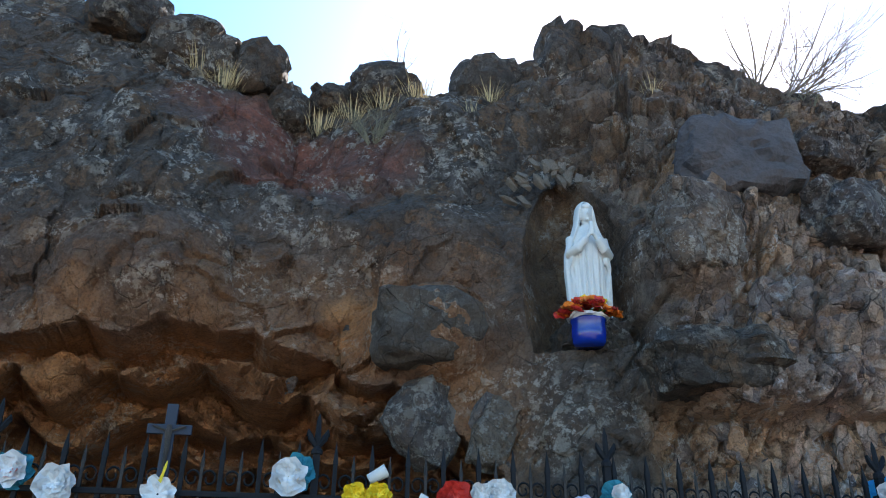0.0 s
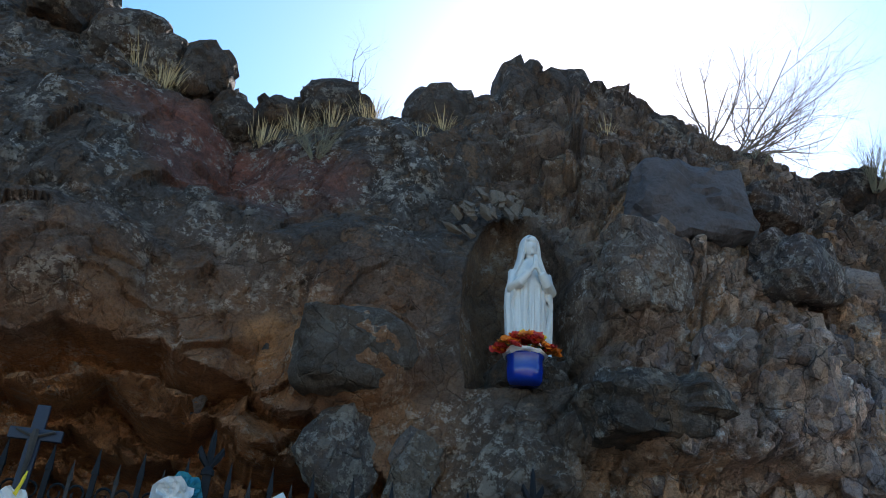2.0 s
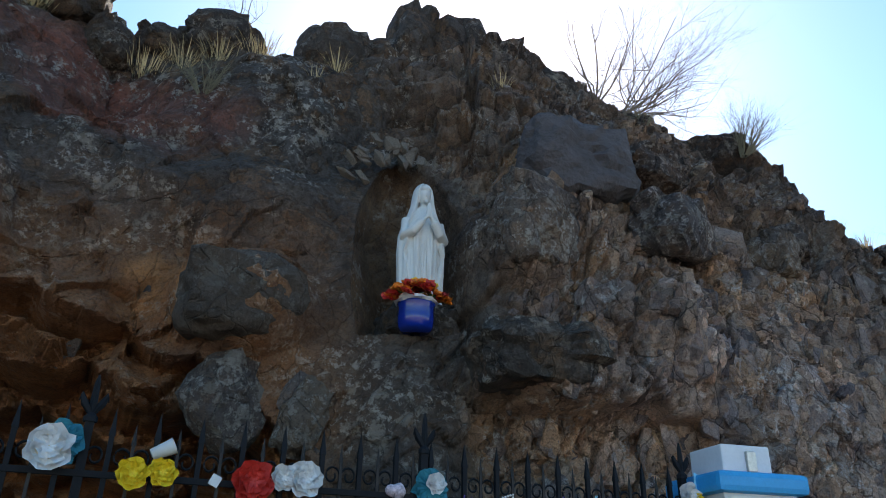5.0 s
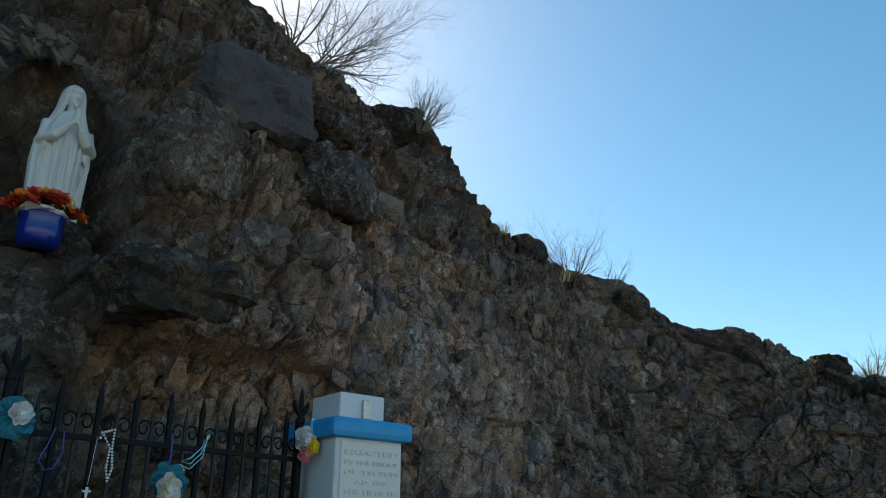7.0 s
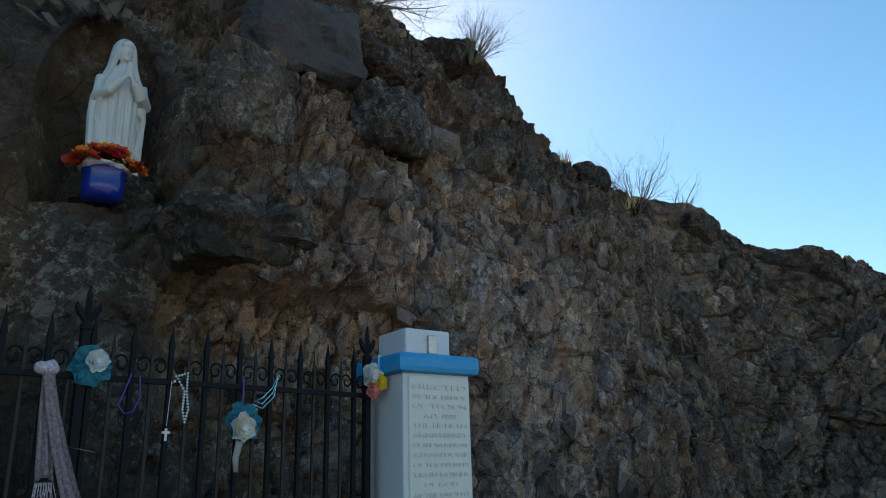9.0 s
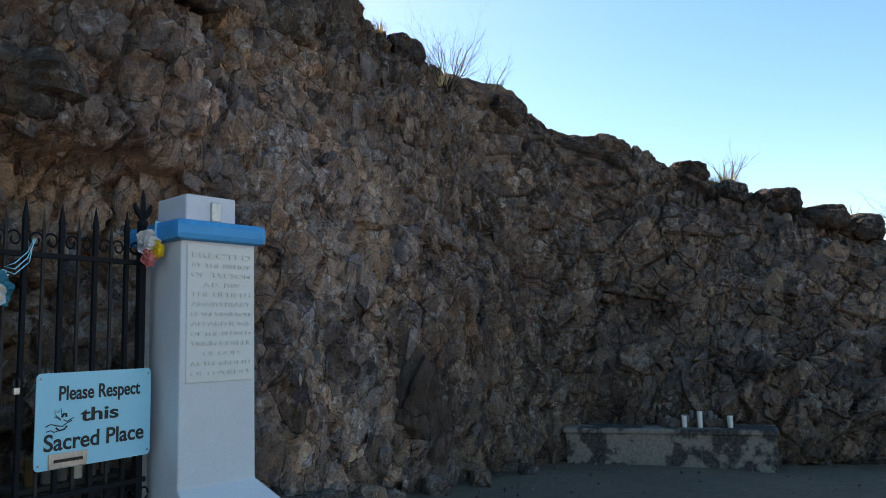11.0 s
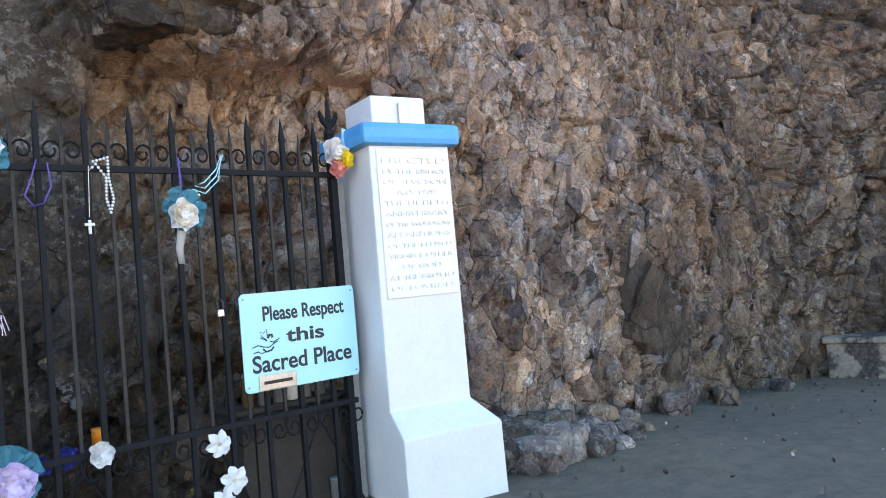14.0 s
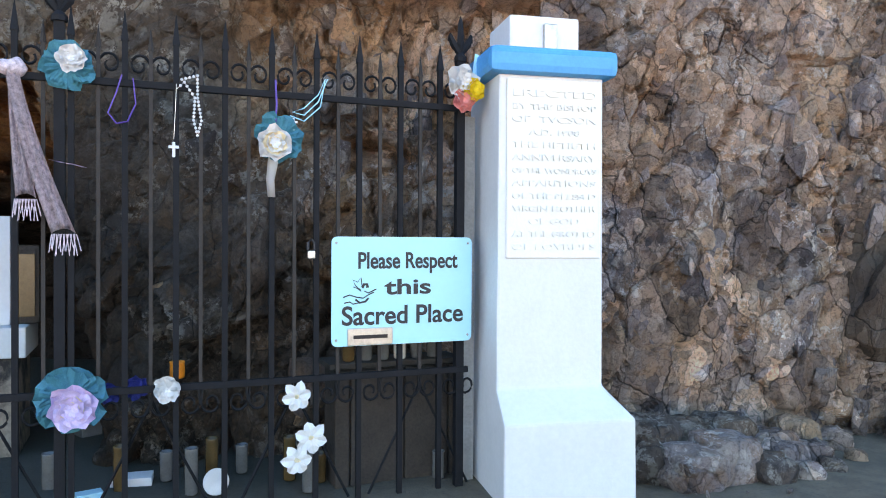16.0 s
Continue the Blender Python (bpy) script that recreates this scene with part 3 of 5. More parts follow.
# ---- pillar ----
def pillar():
    root = thing("pillar", pose(3.988, 4.727, 0, 0, 0, -9), "white painted masonry pillar with a blue band and plaque", "pillar")
    w = 0.245
    bm = bmesh.new()
    rings = []
    for z, x0, x1, y0, y1 in ((-0.1, -w - 0.012, w + 0.11, -0.145, 2 * w), (0.372, -w - 0.01, w + 0.105, -0.14, 2 * w), (0.497, -w - 0.006, w + 0.006, -0.004, 2 * w),
                              (1.2, -w - 0.003, w + 0.003, -0.002, 2 * w), (1.89, -w, w, 0, 2 * w)):
        rings.append([bm.verts.new(c) for c in ((x0, y0, z), (x1, y0, z), (x1, y1, z), (x0, y1, z))])
    for a, b in zip(rings, rings[1:]):
        for i in range(4):
            bm.faces.new((a[i], a[(i + 1) % 4], b[(i + 1) % 4], b[i]))
    bm.faces.new(rings[-1])
    bm.faces.new(rings[0][::-1])
    bmesh.ops.bevel(bm, geom=list(bm.edges), offset=0.012, segments=2, affect="EDGES", profile=0.6)
    part("shaft", bm, WHITE, root)
    bm = bmesh.new()
    box(bm, -w - 0.055, w + 0.055, -0.055, 2 * w + 0.055, 1.885, 2.005, 0.035)
    part("band", bm, BLUE, root, "bright blue painted moulding")
    bm = bmesh.new()
    box(bm, -0.17, 0.165, 0.085, 0.42, 1.99, 2.178, 0.014)
    part("cap_block", bm, WHITE, root)
    bm = bmesh.new()
    box(bm, -0.012, 0.05, 0.062, 0.09, 2.02, 2.14, 0.006)
    part("medallion", bm, SILVER, root, "small framed silver medallion")
    bm = bmesh.new()
    box(bm, -0.212, 0.232, -0.014, 0.01, 1.075, 1.868, 0.006)
    plq = part("plaque", bm, MARBLE, root, "pale marble plaque with raised capital letters")
    lines = (("ERECTED", 0.034), ("BY THE BISHOP", 0.028), ("OF  TVCSON", 0.031), ("A.D. 1908", 0.029), ("THE FIFTIETH", 0.03), ("ANNIVERSARY", 0.03), ("OF THE WONDROVS", 0.026),
             ("APPARITIONS", 0.03), ("OF THE BLESSED", 0.027), ("VIRGIN MOTHER", 0.029), ("OF GOD", 0.03), ("AT THE GROTTO", 0.029), ("OF LOVRDES", 0.03))
    for i, (txt, size) in enumerate(lines):
        lettering(txt, size * 1.25, 0.395 if i not in (3, 10) else 0.24, pose(0.01, -0.0145, 1.79 - i * 0.0563, 90, 0, 0), MARBLE, plq, 0.007, 0.0006)
    return root


def lettering(txt, size, width, m, material, parent, depth=0.001, bold=0.0):
    """One line of raised letters, centred, no wider than width."""
    cu = bpy.data.curves.new("line", "FONT")
    cu.body, cu.size, cu.align_x, cu.extrude, cu.offset = txt, size, "CENTER", depth, bold
    tmp = new("line", cu)
    me = bpy.data.meshes.new_from_object(tmp)
    bpy.data.objects.remove(tmp)
    bpy.data.curves.remove(cu)
    xs = [v.co.x for v in me.vertices]
    k = width / (max(xs) - min(xs))
    me.transform(Matrix.Diagonal((k, 1, 1, 1)))
    me.materials.clear()
    me.materials.append(material)
    ob = new("inscription", me)
    ob.parent = parent
    ob.matrix_local = m
    return ob


pillar()


# ---- fence ----
FY = 5.0


def fence():
    root = thing("iron_fence", pose(0, FY, 0), "black wrought iron fence with spikes and scrolls", "fence")
    bm = bmesh.new()
    box(bm, -0.011, 0.011, -0.011, 0.011, -0.02, 1.94)
    tip = bmesh.ops.create_cone(bm, segments=4, radius1=0.02, radius2=0.001, depth=0.12, cap_ends=True)["verts"]
    for vv in tip:
        vv.co.z += 1.99
    bmesh.ops.rotate(bm, verts=tip, cent=(0, 0, 0), matrix=Matrix.Rotation(radians(45), 3, "Z"))
    thick = part("bar", bm, IRON, root)
    bm = bmesh.new()
    box(bm, -0.007, 0.007, -0.007, 0.007, 0.55, 1.9)
    tip = bmesh.ops.create_cone(bm, segments=4, radius1=0.012, radius2=0.001, depth=0.09, cap_ends=True)["verts"]
    for vv in tip:
        vv.co.z += 1.94
    thin = part("thin_bar", bm, RUST, root)
    bm = bmesh.new()
    for s in (-1, 1):
        pts = []
        for k in range(15):
            a = k / 14 * 2.2 * math.pi
            r = 0.04 * (1 - 0.62 * k / 14)
            pts.append((s * (0.042 - r * math.cos(a)), 0, 0.062 + r * math.sin(a) * 1.15))
        pts = [(s * 0.008, 0, 0.0)] + pts
        tube(bm, pts, 0.0055, 4)
    scroll = part("scroll", bm, IRON, root)
    first = True
    x = 2.04 - 0.19 * 34
    while x < 3.64:
        if first:
            thick.location, thin.location, scroll.location = (x, 0, 0), (x + 0.095, 0, 0), (x + 0.095, -0.002, 1.775)
            first = False
        else:
            for src, dx, dz in ((thick, 0, 0), (thin, 0.095, 0), (scroll, 0.095, 1.775)):
                o = src.copy()
                scene.collection.objects.link(o)
                o.location = (x + dx, -0.002 if src is scroll else 0, dz)
        o = scroll.copy()
        scene.collection.objects.link(o)
        o.location, o.rotation_euler = (x + 0.095, -0.002, 0.545), (0, math.pi, 0)
        x += 0.19
    for z, name in ((1.762, "top_rail"), (0.555, "lower_rail")):
        bm = bmesh.new()
        box(bm, -4.5, 3.7, -0.02, 0.006, z - 0.014, z + 0.014, 0.003)
        part(name, bm, IRON, root)
    for x in (-2.75, -1.15, 0.42, 2.0, 3.66):
        bm = bmesh.new()
        box(bm, -0.019, 0.019, -0.015, 0.023, -0.02, 2.0)
        lathe(bm, [(0.03, 1.98), (0.03, 2.0), (0.014, 2.02)], 8)
        for s in (-1, 0, 1):
            tube(bm, [(0, 0, 2.01), (s * 0.035, 0, 2.06), (s * 0.055, 0, 2.1 + (s == 0) * 0.05), (s * 0.06, 0, 2.07 + (s == 0) * 0.12)], [0.012, 0.018, 0.013, 0.003], 5)
        o = part("post", bm, IRON, root, "iron post with a fleur finial")
        o.location.x = x
    for k in range(14):
        bm = bmesh.new()
        x0 = 3.47 - 0.57 * k
        tube(bm, [(x0 - 0.24, 0.012, 0.02), (x0, 0.012, 0.5)], 0.006, 4)
        tube(bm, [(x0 + 0.24, 0.012, 0.02), (x0, 0.012, 0.5)], 0.006, 4)
        part("brace", bm, IRON, root)
    return root


fence()


# ---- sign ----
def sign():
    root = thing("warning_sign", pose(3.375, 4.955, 0.93, 0, 0, 1), "light blue metal sign wired to the iron fence", "sign")
    bm = bmesh.new()
    box(bm, -0.33, 0.33, -0.003, 0.003, -0.237, 0.237)
    es = [e for e in bm.edges if abs(e.verts[0].co.x - e.verts[1].co.x) < 1e-5 and abs(e.verts[0].co.z - e.verts[1].co.z) < 1e-5]
    bmesh.ops.bevel(bm, geom=es, offset=0.025, segments=4, affect="EDGES", profile=0.5)
    panel = part("panel", bm, SIGNBLUE, root)
    for txt, size, width, x, z in (("Please Respect", 0.1, 0.47, 0.02, 0.1), ("this", 0.095, 0.22, 0.02, -0.015), ("Sacred Place", 0.115, 0.57, 0.0, -0.145)):
        lettering(txt, size, width, pose(x, -0.0045, z, 90, 0, 0), INK, panel, 0.001, 0.0021)
    bm = bmesh.new()
    for pts, rad in (([(-0.28, -0.025), (-0.25, -0.015), (-0.22, -0.025), (-0.19, -0.03), (-0.165, -0.015), (-0.14, -0.005)], 0.003), ([(-0.275, -0.05), (-0.25, -0.045), (-0.235, -0.055), (-0.21, -0.05)], 0.003),
                     ([(-0.225, -0.035), (-0.205, -0.05), (-0.18, -0.045), (-0.165, -0.03)], 0.005), ([(-0.2, 0.005), (-0.225, 0.025), (-0.235, 0.05), (-0.215, 0.04), (-0.2, 0.06), (-0.195, 0.025)], 0.0025),
                     ([(-0.235, 0.02), (-0.215, 0.012), (-0.2, 0.0)], 0.002), ([(-0.195, 0.015), (-0.185, 0.03), (-0.172, 0.03), (-0.17, 0.015)], 0.007), ([(-0.185, 0.0), (-0.165, -0.008), (-0.145, 0.002), (-0.13, 0.008)], 0.003)):
        tube(bm, [(x, -0.005, z) for x, z in pts], rad, 6)
    for v in bm.verts:
        v.co.y = -0.005 + (v.co.y + 0.005) * 0.1
    part("emblem", bm, INK, panel, "small dark winged emblem")
    bm = bmesh.new()
    box(bm, -0.26, -0.055, -0.012, -0.003, -0.235, -0.16, 0.004)
    badge = part("badge", bm, SILVER, root, "tarnished silver metal badge")
    bm = bmesh.new()
    box(bm, -0.235, -0.08, -0.0145, -0.0115, -0.206, -0.19, 0.001)
    part("badge_plate", bm, RUST, badge, "dark embossed plate")
    for x in (-0.31, 0.31):
        for z in (-0.21, 0.21):
            bm = bmesh.new()
            lathe(bm, [(0.006, -0.002), (0.006, 0.002), (0.003, 0.004)], 8)
            o = part("rivet", bm, SILVER, root)
            o.matrix_local = pose(x, -0.004, z, 90, 0, 0)


sign()


# ---- the figure ----
def statue():
    """A robed standing figure under a long veil, as one plain shape."""
    bm = bmesh.new()
    n = 120
    robe = np.array([(0.0, 0.17, 0.15), (0.2, 0.162, 0.142), (0.5, 0.165, 0.14), (0.75, 0.17, 0.14), (0.9, 0.175, 0.135), (1.02, 0.16, 0.12), (1.1, 0.115, 0.1), (1.17, 0.055, 0.065)])
    rings = []
    for z in np.linspace(0, 1.17, 70):
        a, b = np.interp(z, robe[:, 0], robe[:, 1]), np.interp(z, robe[:, 0], robe[:, 2])
        fold = 0.2 * (1 - smoothstep(0.75, 0.98, z)) + 0.02
        ring = []
        for i in range(n):
            t = 2 * math.pi * i / n
            f = 1 - fold * ((1 - abs(math.sin(7 * t + 0.9 * z))) ** 2 + 0.6 * (1 - abs(math.sin(11 * t - 1.6 * z))) ** 2 - 0.25)
            ring.append(bm.verts.new((a * f * math.cos(t), b * f * math.sin(t), z)))
        rings.append(ring)
    for a, b in zip(rings, rings[1:]):
        for i in range(n):
            bm.faces.new((a[i], a[(i + 1) % n], b[(i + 1) % n], b[i]))
    bm.faces.new(rings[0][::-1])
    bm.faces.new(rings[-1])
    # the veil: a thick shell, open in front
    veil = np.array([(0.12, 0.2, 0.16, 66), (0.35, 0.205, 0.165, 62), (0.55, 0.215, 0.17, 56), (0.75, 0.225, 0.17, 57), (0.9, 0.215, 0.165, 58), (1.0, 0.185, 0.152, 56), (1.1, 0.145, 0.138, 50),
                     (1.18, 0.118, 0.128, 47), (1.27, 0.106, 0.124, 46), (1.33, 0.092, 0.11, 38), (1.37, 0.066, 0.08, 22), (1.395, 0.03, 0.036, 4)])
    m, loops = 64, []
    for z in np.linspace(0.12, 1.395, 80):
        a, b, gap = (np.interp(z, veil[:, 0], veil[:, k]) for k in (1, 2, 3))
        gap = radians(gap + (5 * math.sin(z * 21) + 3 * math.sin(z * 37)) * (z < 1.0))
        outer, inner = [], []
        for k in range(m + 1):
            t = -math.pi / 2 + gap + (2 * math.pi - 2 * gap) * k / m
            f = 1 + (0.05 * math.sin(13 * t + 3 * z) + 0.03 * math.sin(23 * t)) * (1 - smoothstep(0.95, 1.2, z))
            thick = 0.024 + 0.016 * (k < 3 or k > m - 3)
            outer.append(bm.verts.new((a * f * math.cos(t), b * f * math.sin(t), z)))
            inner.append(bm.verts.new((max(a * f - thick, 0.004) * math.cos(t), max(b * f - thick, 0.004) * math.sin(t), z)))
        loops.append(outer + inner[::-1])
    k = len(loops[0])
    for a, b in zip(loops, loops[1:]):
        for i in range(k):
            bm.faces.new((a[i], a[(i + 1) % k], b[(i + 1) % k], b[i]))
    for lp, way in ((loops[0], -1), (loops[-1], 1)):
        bm.faces.new(lp[::way])
    # arms with wide sleeves, joined palms, neck and head
    for side in (-1, 1):
        tube(bm, [(side * 0.17, -0.03, 1.02), (side * 0.195, -0.08, 0.86), (side * 0.13, -0.15, 0.89), (side * 0.06, -0.19, 0.97)], [0.045, 0.05, 0.046, 0.036], 12)
        tube(bm, [(side * 0.06, -0.185, 0.965), (side * 0.02, -0.205, 1.01)], [0.022, 0.019], 10)
        tube(bm, [(side * 0.014, -0.205, 1.0), (side * 0.011, -0.212, 1.06), (side * 0.008, -0.206, 1.13)], [0.021, 0.018, 0.007], 8)
    tube(bm, [(0, -0.02, 1.1), (0, -0.035, 1.2)], 0.045, 12)
    for centre, size in (((0, -0.045, 1.262), (0.064, 0.078, 0.094)), ((0, -0.125, 1.252), (0.009, 0.012, 0.02)), ((0, -0.115, 1.185), (0.02, 0.014, 0.014)), ((0, -0.1, 1.315), (0.05, 0.03, 0.03))):
        ball = bmesh.ops.create_uvsphere(bm, u_segments=20, v_segments=14, radius=1)["verts"]
        for vv in ball:
            vv.co = Vector([c + v * r for c, v, r in zip(centre, vv.co, size)])
    tmp = part("statue", bm, STATUE)
    solid = tmp.modifiers.new("solid", "REMESH")
    solid.mode, solid.voxel_size = "VOXEL", 0.006
    me = bpy.data.meshes.new_from_object(tmp.evaluated_get(bpy.context.evaluated_depsgraph_get()))
    bpy.data.objects.remove(tmp)
    for f in me.polygons:
        f.use_smooth = True
    me.materials.clear()
    me.materials.append(STATUE)
    ob = new("statue", me)
    ob.matrix_world = pose(2.56, 6.55, 3.09, 0, 0, -4) @ Matrix.Diagonal((0.86, 0.9, 1.0, 1))
    return tagged(ob, "white painted robed statue praying in a rock niche", "statue")


statue()


# ---- loose and set stones ----
def hull_stone(rng, squareness=0.6, n=11):
    """An angular stone about 1 across: the hull of some points on a blunt box."""
    bm = bmesh.new()
    for _ in range(n):
        d = Vector((rng.uniform(-1, 1), rng.uniform(-1, 1), rng.uniform(-1, 1)))
        k = max(abs(c) for c in d)
        d = d / (k * squareness + d.length * (1 - squareness)) * 0.5
        bm.verts.new(d * rng.uniform(0.85, 1.05))
    bmesh.ops.convex_hull(bm, input=bm.verts)
    for v in [v for v in bm.verts if not v.link_faces]:
        bm.verts.remove(v)
    return bm


RIM = "boulders along the ridge"


def boulder_bm(seed, sx, sy, sz, cuts=3, block=0.55):
    """A weathered boulder: a blunt block with broken planes, pits and a fine grain."""
    bm = bmesh.new()
    bmesh.ops.create_icosphere(bm, subdivisions=cuts, radius=1)
    co = np.array([v.co[:] for v in bm.verts])
    k = np.abs(co).max(1)[:, None]
    co = co / (k * block + (1 - block))
    s = co * 0.5
    h1, *_ = facets(s + seed * 3.1, 0.55, seed, 0.16, 0.2, 0.03)
    h2, *_ = facets(s + seed * 1.7, 0.2, seed + 3, 0.05, 0.07, 0.02)
    s = s * (1 + h1 + h2 + (soft_noise(s + seed, 0.12, seed) - 0.5) * 0.06)[:, None]
    for v, c in zip(bm.verts, s):
        v.co = Vector((c[0] * sx, c[1] * sy, c[2] * sz))
    return bm


def boulder(seed, x, y, z, sx, sy, sz, rz=0, label="dark weathered boulder on the cliff", material=None, cuts=4, group="", ry=0):
    ob = part("boulder", boulder_bm(seed, sx, sy, sz, cuts, 0.35 if group == RIM else 0.55), material or BOULDER)
    ob.matrix_world = pose(x, y, z, 0, ry, rz)
    return tagged(ob, label, "boulder", group)


def face_y(x, z):
    """How far back the cliff's face stands at this place and height."""
    q = SKIN["q"].reshape(-1, 3)
    d = (q[:, 0] - x) ** 2 + (q[:, 2] - z) ** 2
    return float(np.median(q[np.argsort(d)[:30], 1]))


for k, (x, y, z, sx, sy, sz, rz) in enumerate((
        (-1.45, 8.3, 7.0, 0.9, 0.8, 0.75, 10), (-2.2, 8.5, 7.55, 1.0, 0.8, 0.8, 40), (-1.0, 8.2, 6.75, 0.6, 0.6, 0.62, 70), (-0.56, 8.2, 6.68, 0.62, 0.7, 0.65, 0), (-0.22, 8.2, 6.22, 0.5, 0.6, 0.55, 30), (0.23, 8.35, 6.52, 0.45, 0.5, 0.42, 60),
        (0.88, 8.45, 6.7, 1.0, 0.9, 0.72, 5), (2.06, 8.4, 6.95, 0.8, 0.8, 0.95, 20), (3.1, 8.5, 7.57, 0.68, 0.8, 1.15, 12), (3.5, 8.5, 7.6, 0.6, 0.8, 0.9, 0), (3.84, 8.55, 7.68, 0.85, 0.9, 1.05, 50),
        (2.66, 8.45, 7.1, 0.5, 0.6, 0.7, 0), (4.5, 8.4, 7.38, 0.8, 0.9, 0.75, 25), (4.98, 8.3, 7.16, 1.0, 0.9, 0.85, 70), (5.85, 7.9, 6.48, 0.9, 0.9, 0.8, 15), (6.85, 7.4, 6.26, 0.85, 0.9, 0.75, 35),
        (7.15, 7.2, 5.82, 0.65, 0.8, 0.75, 80), (7.6, 6.95, 5.22, 0.5, 0.6, 0.6, 20), (8.6, 6.65, 4.95, 0.7, 0.6, 0.42, 0), (9.5, 6.55, 4.66, 0.7, 0.5, 0.35, 45), (10.4, 6.1, 4.48, 0.9, 0.6, 0.5, 10),
        (11.4, 5.3, 3.98, 1.3, 0.8, 0.45, -40), (12.0, 4.6, 3.7, 0.8, 0.5, 0.36, 30), (12.1, 4.0, 3.6, 0.6, 0.5, 0.36, 70), (12.15, 3.4, 3.22, 0.7, 0.5, 0.36, 0), (12.3, 2.85, 3.06, 0.7, 0.5, 0.4, 60), (12.5, 2.3, 2.8, 0.8, 0.6, 0.36, 20),
        (12.8, 1.9, 2.64, 0.7, 0.5, 0.42, 75), (13.1, 1.3, 2.28, 0.7, 0.6, 0.4, 40), (13.6, 0.3, 1.72, 1.5, 1.0, 0.6, -20), (15.6, -1.0, 1.38, 1.3, 0.9, 0.7, 35), (14.5, -0.6, 1.4, 0.6, 0.6, 0.5, 0))):
    boulder(11 + k, x, y, z, sx, sy, sz, rz, "dark rounded boulder resting on the cliff ridge", group=RIM)
boulder(61, 12.3, 0.25, 0.2, 1.7, 1.9, 1.05, 15, "large grey boulder at the foot of the cliff", LICHEN)
boulder(62, 11.75, 1.35, 0.6, 1.3, 1.2, 1.0, -30, "large dark boulder in the foot of the cliff")
boulder(63, 4.03, face_y(4.03, 4.98) + 0.05, 4.98, 1.08, 0.75, 0.86, -10, "flat dark grey slab set in the cliff", SLAB, cuts=4, ry=-4)
boulder(64, 4.85, 6.4, 5.12, 0.72, 0.6, 0.42, 5, "grey flat-topped rock wedged in the cliff", LICHEN)
boulder(65, 4.75, 6.05, 4.3, 0.8, 0.6, 0.6, 30, "rounded grey rock set in the cliff", LICHEN)
boulder(66, 3.35, 6.1, 4.05, 0.75, 0.6, 0.8, 10, "dark rounded rock beside the niche", LICHEN)
boulder(67, 3.12, 5.72, 2.82, 0.9, 0.7, 0.5, -6, "dark overhanging rock ledge on the cliff")
boulder(68, 1.18, 6.6, 3.2, 0.85, 0.75, 0.62, 10, "smooth dark brown overhanging rock lump", BROWNROCK)
boulder(69, 1.2, 6.65, 2.5, 0.6, 0.45, 0.55, 20, "pale lichen-covered hanging rock", LICHEN, ry=42)
boulder(70, 1.72, 6.5, 2.42, 0.32, 0.4, 0.55, -10, "grey hanging rock beside the cave", LICHEN, ry=18)
boulder(77, 6.9, face_y(6.9, 0.85) + 0.2, 0.8, 1.15, 0.5, 1.3, 8, "smooth reddish slab in the foot of the cliff", REDSLAB, ry=26)
boulder(78, 2.56, 6.66, 3.17, 0.58, 0.68, 0.46, 8, "rough dark stone under the statue in the niche")
boulder(72, 6.05, 6.1, 4.35, 0.45, 0.4, 0.5, 20, "grey angular rock set in the cliff", LICHEN)
boulder(73, 6.35, 6.25, 4.55, 0.5, 0.4, 0.45, 50, "grey angular rock set in the cliff", LICHEN)

# rocks lying at the foot of the wall
rng = random.Random(7)
for k, (x, y, s) in enumerate(((4.72, 5.0, 0.42), (5.0, 4.75, 0.36), (4.75, 4.68, 0.3), (5.2, 5.0, 0.34), (5.35, 4.72, 0.22), (5.45, 4.9, 0.26), (5.12, 4.55, 0.2), (5.6, 4.75, 0.2), (5.3, 4.5, 0.15),
                               (4.95, 4.98, 0.3), (5.72, 5.0, 0.26), (6.0, 4.95, 0.2), (4.62, 4.85, 0.25), (6.6, 4.95, 0.24), (7.3, 4.9, 0.2), (5.5, 4.55, 0.12), (5.85, 4.7, 0.1), (8.2, 4.85, 0.2))):
    s *= 0.95
    h = s * rng.uniform(0.75, 1.05)
    boulder(120 + k, x, y, float(ground_z(x, y)) + h * 0.28, s * rng.uniform(0.9, 1.3), s, h, rng.uniform(0, 180), "grey broken rock lying on the dirt", STONE if k % 3 else LICHEN, 3, "fallen rocks at the wall")


def gravel():
    """Small stones strewn over the yard, thicker near the wall."""
    r = random.Random(31)
    bm0 = hull_stone(r, 0.3, 11)
    co = np.array([v.co[:] for v in bm0.verts])
    tri = np.array([[v.index for v in f.verts] for f in bm0.faces]) if bm0.verts.index_update() is None else None
    bm0.free()
    vs, fs, n = [], [], 0
    for k in range(1500):
        x, y = r.uniform(1, 11), r.uniform(-3, 5.1)
        if r.random() > 0.25 + 0.75 * max(0, 1 - abs(5.0 - y) / 1.6):
            continue
        w = r.uniform(0.012, 0.05)
        m = np.array(Matrix.LocRotScale((x, y, float(ground_z(x, y)) + w * 0.15), Euler((r.uniform(0, 6), r.uniform(0, 6), r.uniform(0, 6))), (w, w * 0.8, w * 0.6)))
        vs.append(co @ m[:3, :3].T + m[:3, 3])
        fs.append(tri + n)
        n += len(co)
    c, f = np.concatenate(vs), np.concatenate(fs)
    me = bpy.data.meshes.new("gravel")
    me.from_pydata(c.tolist(), [], f.tolist())
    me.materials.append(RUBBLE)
    tagged(new("gravel", me), "small loose stones strewn on the dirt", "gravel", kind="stuff")


gravel()


